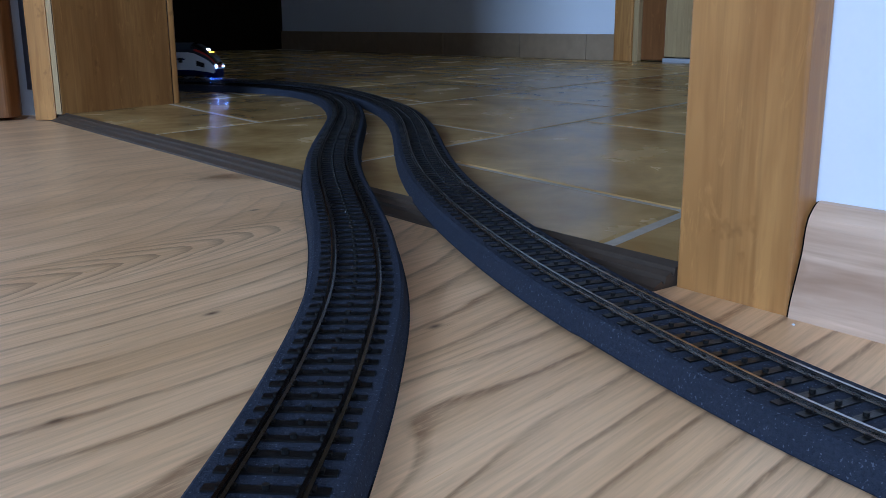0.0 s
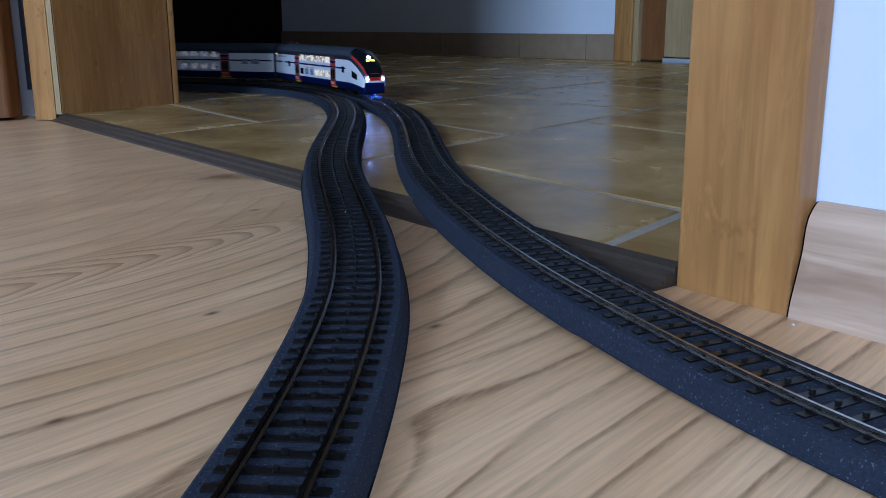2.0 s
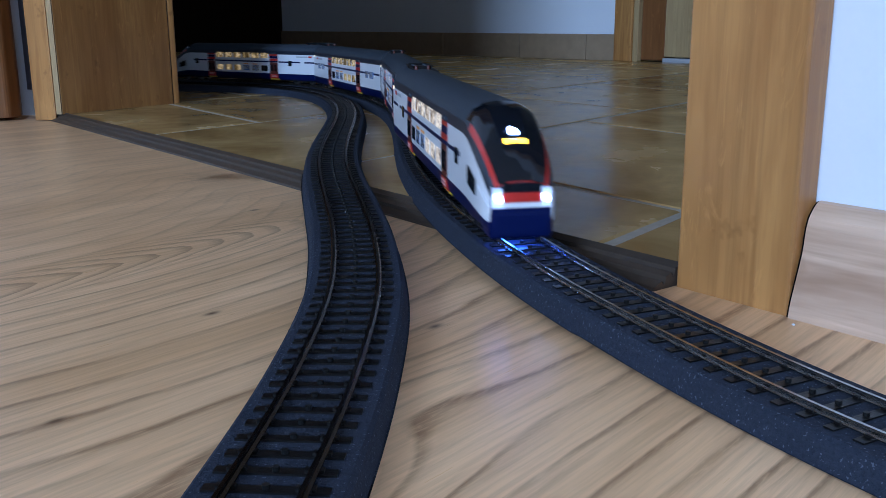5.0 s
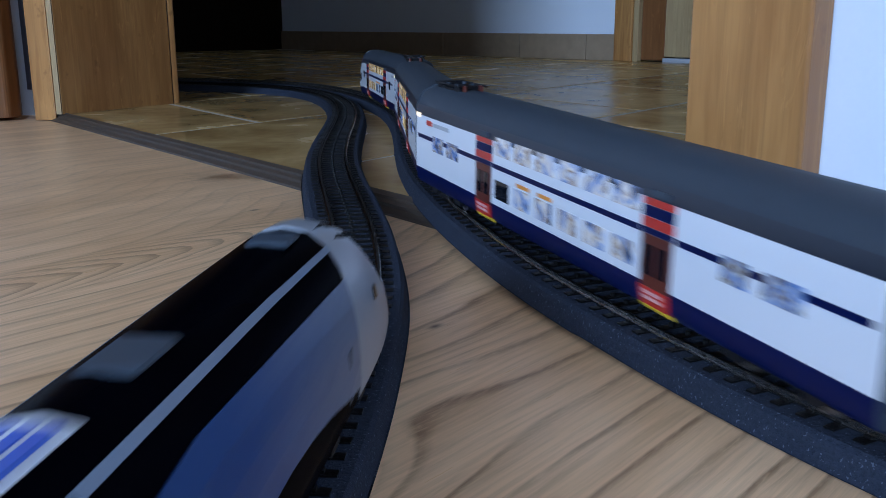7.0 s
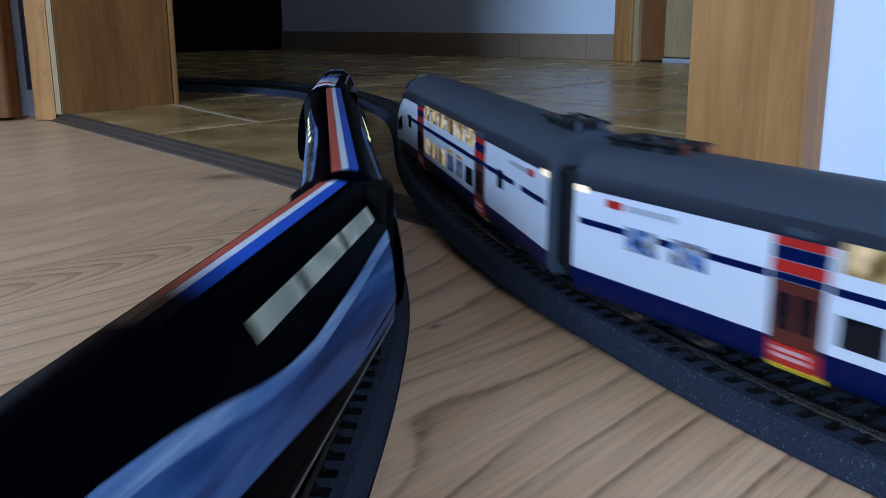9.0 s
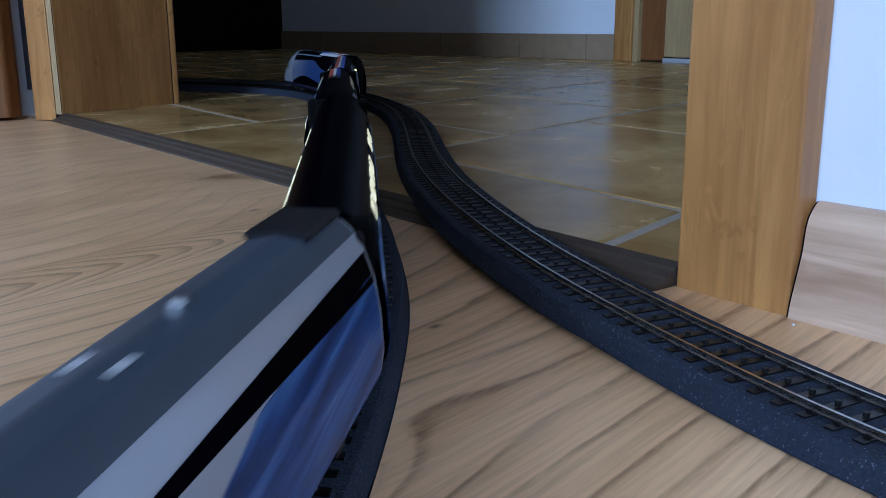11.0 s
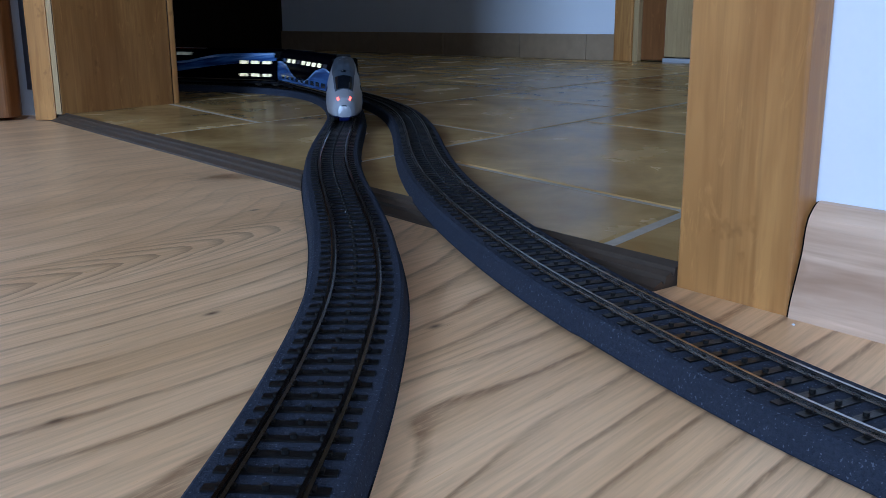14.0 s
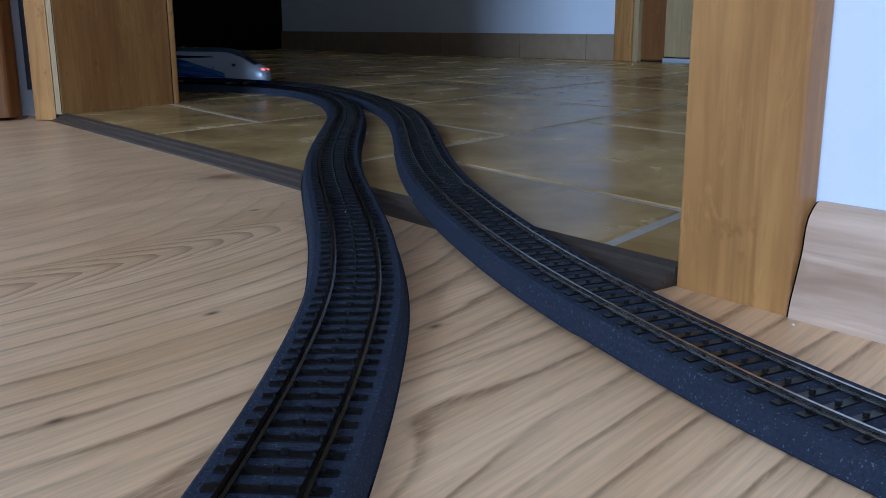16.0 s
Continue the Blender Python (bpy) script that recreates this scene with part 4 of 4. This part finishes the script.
def power_car(tail):
    hull = hs_tail if tail else hs_power
    L, f, R = hull.L, hull.L / 2, hull.r_of
    car = tagged(empty("power_car"), "silver streamlined model power car, grey roof, lit red tail lights" if tail else "silver and black streamlined model power car with white roof panel", "model train", group="high-speed model train")
    roof = M_STEELGREY if tail else M_BLACK
    part("body", hull.body([0.0085, 0.0475 if tail else 0.0400], [0]), [M_NAVY, M_SILVER if tail else M_BLACK, roof], car, smooth=True)
    part("nose_cap", hull.patch(f - 0.074 if not tail else f - 0.040, f - 0.0003, -R(0.0090), R(0.0090), 0.00022, 18, 24), M_SILVER, car, "silver pointed nose", smooth=True)
    part("windshield", hull.patch(f - 0.0352, f - 0.0168, -0.160, 0.160, 0.0010, 10, 20), M_DARKGLASS, car, "dark windshield")
    part("windshield_surround", hull.patch(f - 0.046, f - 0.0160, -0.205, 0.205, 0.00055, 10, 20), M_STEELGREY if tail else M_BLACK, car)
    part("chin", hull.patch(f - 0.030, f - 0.0003, -R(0.0056), -R(0.0088), 0.0004, 10, 2), M_NAVY, car)
    part("chin", hull.patch(f - 0.030, f - 0.0003, R(0.0088), R(0.0056), 0.0004, 10, 2), M_NAVY, car)
    part("nose_end", box(f - 0.014, f - 0.0002, -0.0050, 0.0050, 0.0018, 0.0098, None, 0.0034, 4), M_NAVY, car)
    for sd in (-1, 1):
        def low(x, sd=sd):
            t = min(max((0.055 - x) / 0.17, 0), 1)
            return sd * R(0.0375 - 0.0050 * t)

        def high(x, sd=sd):
            t = min(max((0.055 - x) / 0.17, 0), 1)
            return sd * R(0.0375 + 0.0025 * t)
        if tail:
            part("black_wedge", hull.patch(-f + 0.002, 0.030, low, high, 0.0003, 10, 3), M_BLACK, car, "black side wedge")
        else:
            part("silver_line", hull.patch(-0.050, f - 0.0735, (lambda x, sd=sd: sd * R(0.0445 - 0.0120 * min(max(x - 0.02, 0), 0.1))), (lambda x, sd=sd: sd * R(0.0458 - 0.0120 * min(max(x - 0.02, 0), 0.1))), 0.0003, 8, 1), M_LINE, car, "thin blue-grey line")

        def blue_lo(x, sd=sd):
            return sd * R(0.0090 if tail else float(np.interp(x, [-0.100, 0.0, 0.030, 0.066], [0.0115, 0.0205, 0.0185, 0.0115])))

        def blue_hi(x, sd=sd):
            t = min(max((0.068 - x) / 0.10, 0), 1)
            return sd * R(0.0120 + 0.0225 * t if tail else float(np.interp(x, [-0.138, -0.060, -0.030, 0.066], [0.0230, 0.0330, 0.0405, 0.0375])))
        part("blue_wedge", hull.patch(-f + 0.002, 0.052 if tail else f - 0.0740, blue_lo, blue_hi, 0.0003, 14, 4), M_SWOOSH if tail else M_SIDEFADE, car, "printed blue side wedge")
        part("side_window", hull.patch(f - 0.050, f - 0.0455, sd * R(0.0275), sd * R(0.0315), 0.0006, 3, 2), M_DARKGLASS, car)
        lamp = hull.patch(f - 0.0060, f - 0.0030, sd * 0.155, sd * 0.215, 0.0007, 3, 3)
        part("tail_light" if tail else "headlight", lamp, M_TAILLIGHT if tail else M_STEELGREY, car, "glowing red tail light" if tail else "unlit headlight")
        part("handrail", box(f - 0.085, f - 0.083, sd * 0.0164 - 0.0004, sd * 0.0164 + 0.0004, 0.012, 0.024), M_STEELGREY, car)
    # roof details
    if tail:
        part("roof_panel", hull.patch(-f + 0.003, f - 0.044, -0.222, 0.222, 0.0007, 24, 24), M_STEELGREY, car, "blue-grey roof panel", smooth=True)
        hatch = part("roof_hatch", hull.patch(f - 0.0440, f - 0.0408, -0.036, 0.036, 0.0009, 2, 4), M_BLACK, car, "small black roof hatch")
        part("hatch_latch", hull.patch(f - 0.0430, f - 0.0418, -0.022, -0.008, 0.0012, 1, 1), M_STEEL, hatch, "bright latch")
        part("antenna", box(f - 0.152, f - 0.150, -0.0012, 0.0012, 0.0492, 0.0512), M_STEEL, car)
        part("lettering", box(f - 0.128, f - 0.122, -0.004, 0.004, 0.0494, 0.0498), M_GREYBAR, car, "grey lettering bar")
        part("roof_equipment", box(-f + 0.002, -f + 0.030, -0.0075, 0.0075, 0.0485, 0.0508, None, 0.0010, 1), M_BOGIE, car)
    else:
        part("roof_panel", hull.patch(-f + 0.0235, -f + 0.1020, -0.10, 0.17, 0.0004, 6, 8), M_WHITE, car, "white printed roof panel")
        part("roof_panel_mark", hull.patch(-f + 0.029, -f + 0.041, (lambda x: -0.06 + 1.5 * (x + f - 0.029)), (lambda x: 0.11 - 2.0 * (x + f - 0.029)), 0.0007, 6, 4), M_STRIPERED, car, "red printed mark on the panel")
        part("roof_panel_mark", hull.patch(-f + 0.052, -f + 0.078, 0.00, 0.09, 0.0007, 4, 4), M_GREYBAR, car, "grey printed figure on the panel")
        for k in (-0.0032, -0.0005, 0.0022, 0.0049):
            part("roof_panel_bar", box(-f + 0.083, -f + 0.0995, k - 0.0008, k + 0.0008, 0.0492, 0.04995), M_BLUE, car, "blue printed bar")
        part("roof_hatch", box(f - 0.164, f - 0.150, -0.0058, 0.0030, 0.0488, 0.0500, None, 0.0004, 1), M_STEELGREY, car)
        part("roof_hatch", box(f - 0.092, f - 0.083, -0.0060, 0.0030, 0.0488, 0.0502, None, 0.0004, 1), M_STEELGREY, car)
    part("gangway", box(-f - 0.003, -f + 0.001, -0.0120, 0.0120, 0.006, 0.044, None, 0.001, 1), M_BOGIE, car)
    part("floor_pan", box(-f + 0.006, f - 0.040, -0.0118, 0.0118, 0.0030, 0.0062, None, 0.0008, 1), M_BOGIE, car)
    for xb in (-0.066, 0.066):
        add_bogie(car, xb)
    return car


SWOOSH_TOP = [
    [(-0.1325, 0.012), (-0.1310, 0.036), (-0.127, 0.0405), (-0.120, 0.0425), (-0.093, 0.0447), (-0.057, 0.0455), (-0.014, 0.0455), (0.023, 0.0437), (0.118, 0.0388), (0.1325, 0.0380)],
    [(-0.1325, 0.0440), (-0.080, 0.0432), (-0.037, 0.0417), (-0.020, 0.0401), (-0.004, 0.0375), (0.0096, 0.0347), (0.026, 0.0322), (0.046, 0.0309), (0.080, 0.0320), (0.117, 0.0342), (0.1325, 0.0350)],
    [(-0.1325, 0.0300), (-0.10, 0.0345), (-0.065, 0.0300), (-0.03, 0.0180), (0.0, 0.0130), (0.045, 0.0190), (0.085, 0.0310), (0.115, 0.0340), (0.1325, 0.0330)]]
SWOOSH_FOOT = [
    [(-0.1325, 0.0092), (0.1325, 0.0092)],
    [(-0.1325, 0.0340), (-0.08, 0.0310), (-0.02, 0.0255), (0.0234, 0.0200), (0.08, 0.0125), (0.1325, 0.0092)],
    [(-0.1325, 0.0092), (0.1325, 0.0092)]]


def trailer_car(lit_level):
    hull = hs_trailer
    L, f, R = hull.L, hull.L / 2, hull.r_of
    car = tagged(empty("trailer_car"), "black model coach with blue swoosh and tricolour roof stripe", "model train", group="high-speed model train")
    part("body", hull.body([0.0085, 0.0405], [0]), [M_BLACK, M_BLACK, M_BLACK], car, smooth=True)
    # tricolour along one roof edge
    inks = {0: (M_BLUE, M_WHITE, M_STRIPERED), 1: (M_FADEBLUE, M_FADEWHITE, M_FADERED), 2: ()}[lit_level]
    for (lo, hi, nm), mt in zip(((-0.068, -0.012, "blue roof stripe"), (-0.010, 0.030, "white roof stripe"), (0.032, 0.088, "red roof stripe")), inks):
        part("roof_stripe", hull.patch(-f + 0.004 if lit_level == 0 else 0.0, f - 0.004, lo, hi, 0.00025, 6, 1), mt, car, nm)
    tops = SWOOSH_TOP[lit_level]
    foots = SWOOSH_FOOT[lit_level]

    def wave(x):
        return float(np.interp(x, [p[0] for p in tops], [p[1] for p in tops]))

    def trough(x):
        return min(float(np.interp(x, [p[0] for p in foots], [p[1] for p in foots])), wave(x) - 0.0005)

    for sd in (-1, 1):
        part("swoosh", hull.patch(-f + 0.0005, f - 0.003, (lambda x, sd=sd: sd * R(trough(x))), (lambda x, sd=sd: sd * R(wave(x))), 0.00022, 40, 4), M_SWOOSH, car, "printed blue brush-stroke swoosh")
        part("swoosh_edge", hull.patch(-f + 0.0005, f - 0.003 if lit_level else 0.0, (lambda x, sd=sd: sd * R(max(wave(x) - (0.0016 if lit_level == 2 else 0.0028), trough(x)))), (lambda x, sd=sd: sd * R(wave(x) + 0.0003)), 0.00042, 36, 1), M_PALEPRINT, car, "pale edge of the swoosh")
        if lit_level == 0:
            part("brush_stroke", hull.patch(-0.085, f - 0.003, (lambda x, sd=sd: sd * R(0.0300 + 0.02 * (x + 0.085))), (lambda x, sd=sd: sd * R(0.0380 + 0.0015 * math.sin(x * 30))), 0.00035, 24, 2), M_PALEPRINT, car, "pale brush stroke")
            for i in range(8):
                xw = -0.096 + i * 0.0268
                zt = wave(xw)
                part("window", hull.patch(xw - 0.0105, xw + 0.0105, sd * R(zt - 0.0056), sd * R(zt - 0.0012), 0.00055, 2, 2), M_BLUEDIM if i > 2 else M_SMOKED, car, "upper deck window")
                if i > 2:
                    # window-edge reflection drawn as a small glowing dash
                    part("glint_dash", hull.patch(xw + 0.0020, xw + 0.0075, sd * R(zt - 0.0054), sd * R(zt - 0.0040), 0.0008, 1, 1), M_GLINT, car, "glowing dash for a bright reflection at the window edge")
                if i % 2:
                    part("window", hull.patch(xw - 0.0080, xw + 0.0080, sd * R(0.0135), sd * R(0.0195), 0.00055, 1, 2), M_SMOKED, car, "dim lower deck window")
        elif lit_level == 1:
            for i, (xa, xb) in enumerate(((0.0210, 0.0495), (0.0545, 0.0855), (0.0905, 0.1195))):
                part("window", hull.patch(xa, xb, sd * R(0.0398), sd * R(0.0437), 0.00055, 2, 2), M_LITPALE, car, "upper deck window")
            for i in range(3):
                for z0 in (0.0125, 0.0295):
                    part("window", hull.patch(-0.124 + i * 0.0200, -0.110 + i * 0.0200, sd * R(z0), sd * R(z0 + 0.0040), 0.00055, 2, 2), M_LITCOACH, car, "lit end window")
        else:
            for i in range(9):
                xw = -f + 0.032 + i * 0.0245
                part("window", hull.patch(xw - 0.0078, xw + 0.0078, sd * R(0.0340), sd * R(0.0385), 0.00055, 1, 2), M_LITCOACH if i in (1, 2, 3, 4, 6, 7) else M_SMOKED, car, "upper deck window")
                part("window", hull.patch(xw - 0.0075, xw + 0.0075, sd * R(0.0125), sd * R(0.0175), 0.00055, 1, 2), M_SMOKED, car, "dim lower deck window")
        part("sill_line", hull.patch(-f + 0.003, f - 0.003, sd * R(0.0076), sd * R(0.0086), 0.0005, 6, 1), M_STEEL, car, "thin bright sill line")
    for e in (-1, 1):
        part("gangway", box(e * f - 0.005, e * f + 0.005, -0.0135, 0.0135, 0.006, 0.0462, None, 0.0014, 1), M_RUBBER, car, "black folded gangway")
    part("floor_pan", box(-f + 0.006, f - 0.006, -0.0118, 0.0118, 0.0030, 0.0062, None, 0.0008, 1), M_BOGIE, car)
    for xb in (-0.110, 0.110):
        add_bogie(car, xb)
    return car


dd_train = [double_deck_car("cab", 1, True), double_deck_car("mid", 0), double_deck_car("mid", 2), double_deck_car("cab", 2, False)]
hs_train = [power_car(False), trailer_car(0), trailer_car(1), trailer_car(2), power_car(True)]

# ---------------------------------------------------------------- small things
crumb = bmesh.new()
bmesh.ops.create_icosphere(crumb, subdivisions=1, radius=0.0007)
for v in crumb.verts:
    v.co.z *= 0.6
ob = part("crumb", crumb, M_WHITE)
ob.location = (0.1235, 0.3130, 0.0004)
tagged(ob, "white crumb on the laminate beside the skirting", "crumb")

# ---------------------------------------------------------------- pieces: tiles and sleepers
TA = Vector((math.cos(radians(-55.5)), math.sin(radians(-55.5)), 0))
TB = Vector((math.cos(radians(53)), math.sin(radians(53)), 0))
TILE_O = Vector((0.0553, 0.8141, 0))
TP = 0.274
tile_meshes = []
for k in range(5):
    bm = bmesh.new()
    g = 0.0030
    n = 7
    ring = []
    for a, b in [(i / n, 0) for i in range(n)] + [(1, i / n) for i in range(n)] + [(1 - i / n, 1) for i in range(n)] + [(0, 1 - i / n) for i in range(n)]:
        w = g + 0.0011 * noise.noise((a * 4 + k * 9, b * 4, 3.1))
        p = TA * (w + a * (TP - 2 * w)) + TB * (w + b * (TP - 2 * w))
        ring.append(p)
    cen = (TA + TB) * (TP / 2)
    top = [bm.verts.new((p.x, p.y, 0)) for p in [q + (cen - q).normalized() * 0.0022 for q in ring]]
    mid = [bm.verts.new((p.x, p.y, -0.0010)) for p in ring]
    bot = [bm.verts.new((p.x, p.y, -0.0030)) for p in ring]
    bm.faces.new(top)
    for i in range(len(ring)):
        j = (i + 1) % len(ring)
        bm.faces.new((mid[i], mid[j], top[j], top[i]))
        bm.faces.new((bot[i], bot[j], mid[j], mid[i]))
    bmesh.ops.recalc_face_normals(bm, faces=bm.faces)
    me = bpy.data.meshes.new("tile")
    bm.to_mesh(me)
    bm.free()
    me.materials.append(M_TILE)
    tile_meshes.append(me)
rng = random.Random(4)
EDGE = 0.0035      # the cut tiles end under the threshold strip
for row in range(-14, 5):
    for col in range(-9, 11):
        off = 0.5 if row % 2 == 0 else 0.0
        p = TILE_O + TA * (row * TP) + TB * ((col + off) * TP)
        corners = [p, p + TA * TP, p + TB * TP, p + (TA + TB) * TP]
        c = (corners[0] + corners[3]) / 2
        far = [(q - JAMB).dot(N) for q in corners]
        if max(far) < EDGE + 0.02 or (c - BW).dot(BN) > 0.1 or c.x < -2.6 or c.x > 2.6 or c.y > 4.2:
            continue
        me = rng.choice(tile_meshes)
        if min(far) < EDGE:
            bm = bmesh.new()
            bm.from_mesh(me)
            bmesh.ops.bisect_plane(bm, geom=bm.verts[:] + bm.edges[:] + bm.faces[:], plane_co=JAMB + N * EDGE - p, plane_no=-N, clear_outer=True)
            me = bpy.data.meshes.new("tile")
            bm.to_mesh(me)
            bm.free()
            if not me.materials:
                me.materials.append(M_TILE)
        t = new("tile", me)
        t.parent = hall_floor
        t.location = (p.x, p.y, TILE_Z + rng.uniform(-0.0002, 0.0002))

for top, line, s_from in ((left_track, LEFT, 5.40), (right_track, RIGHT, 4.95)):
    for i in range(215):
        o = new("sleeper", SLEEPER)
        o.parent = top
        o.matrix_basis = line.matrix(s_from + i * PITCH_S)


# ---------------------------------------------------------------- movement
def car_pose(line, s, way, half):
    a, b = line.at(s + half), line.at(s - half)
    f, r = (a, b) if way > 0 else (b, a)
    t = (f - r).normalized()
    side = Vector((-t.y, t.x, 0)).normalized()
    up = t.cross(side)
    p = (f + r) / 2 + Vector((0, 0, 0.0002))
    return Matrix(((t.x, side.x, up.x, p.x), (t.y, side.y, up.y, p.y), (t.z, side.z, up.z, p.z), (0, 0, 0, 1)))


DD_HEAD = [(0.0, 6.548), (0.5, 6.468), (1.5, 6.245), (2.4, 5.990), (3.0, 5.848), (3.5, 5.722), (4.0, 5.598), (4.2, 5.548), (6.3, 5.007), (6.5, 4.955), (7.0, 4.826), (7.5, 4.700), (8.0, 4.566), (8.5, 4.443), (9.0, 4.320), (9.2, 4.264), (11.3, 3.68), (16.0, 2.36)]
HS_HEAD = [(0.0, 3.825), (6.3, 5.52), (7.0, 5.7), (7.3, 5.777), (7.5, 5.829), (7.8, 5.907), (8.2, 6.021), (8.5, 6.089), (9.0, 6.253), (9.2, 6.312), (11.3, 6.828), (11.5, 6.887), (11.7, 6.944), (12.0, 7.027), (12.1, 7.057), (12.5, 7.177), (13.0, 7.317), (14.0, 7.575), (14.5, 7.716), (15.0, 7.865), (15.5, 8.001), (16.0, 8.122)]


def head_at(rows, t):
    return float(np.interp(t, [r[0] for r in rows], [r[1] for r in rows]))


def smooth_head(rows, t):
    return sum(head_at(rows, min(max(t + d, 0), 16.0)) for d in (-0.2, -0.1, 0.0, 0.1, 0.2)) / 5 if 0.2 < t < 15.8 else head_at(rows, t)


def motions():
    times = [i * 0.2 for i in range(81)]
    for k, car in enumerate(dd_train):
        way = -1 if k < 3 else 1
        walk(car, [(t, car_pose(RIGHT, smooth_head(DD_HEAD, t) + (k + 0.5) * CAR, way, 0.118)) for t in times])
    back = [POWER / 2, POWER + TRAILER / 2, POWER + 1.5 * TRAILER, POWER + 2.5 * TRAILER, POWER + 3 * TRAILER + TAIL / 2]
    for k, car in enumerate(hs_train):
        way = 1 if k < 4 else -1
        walk(car, [(t, car_pose(LEFT, smooth_head(HS_HEAD, t) - back[k], way, 0.066 if k in (0, 4) else 0.108)) for t in times])


motions()
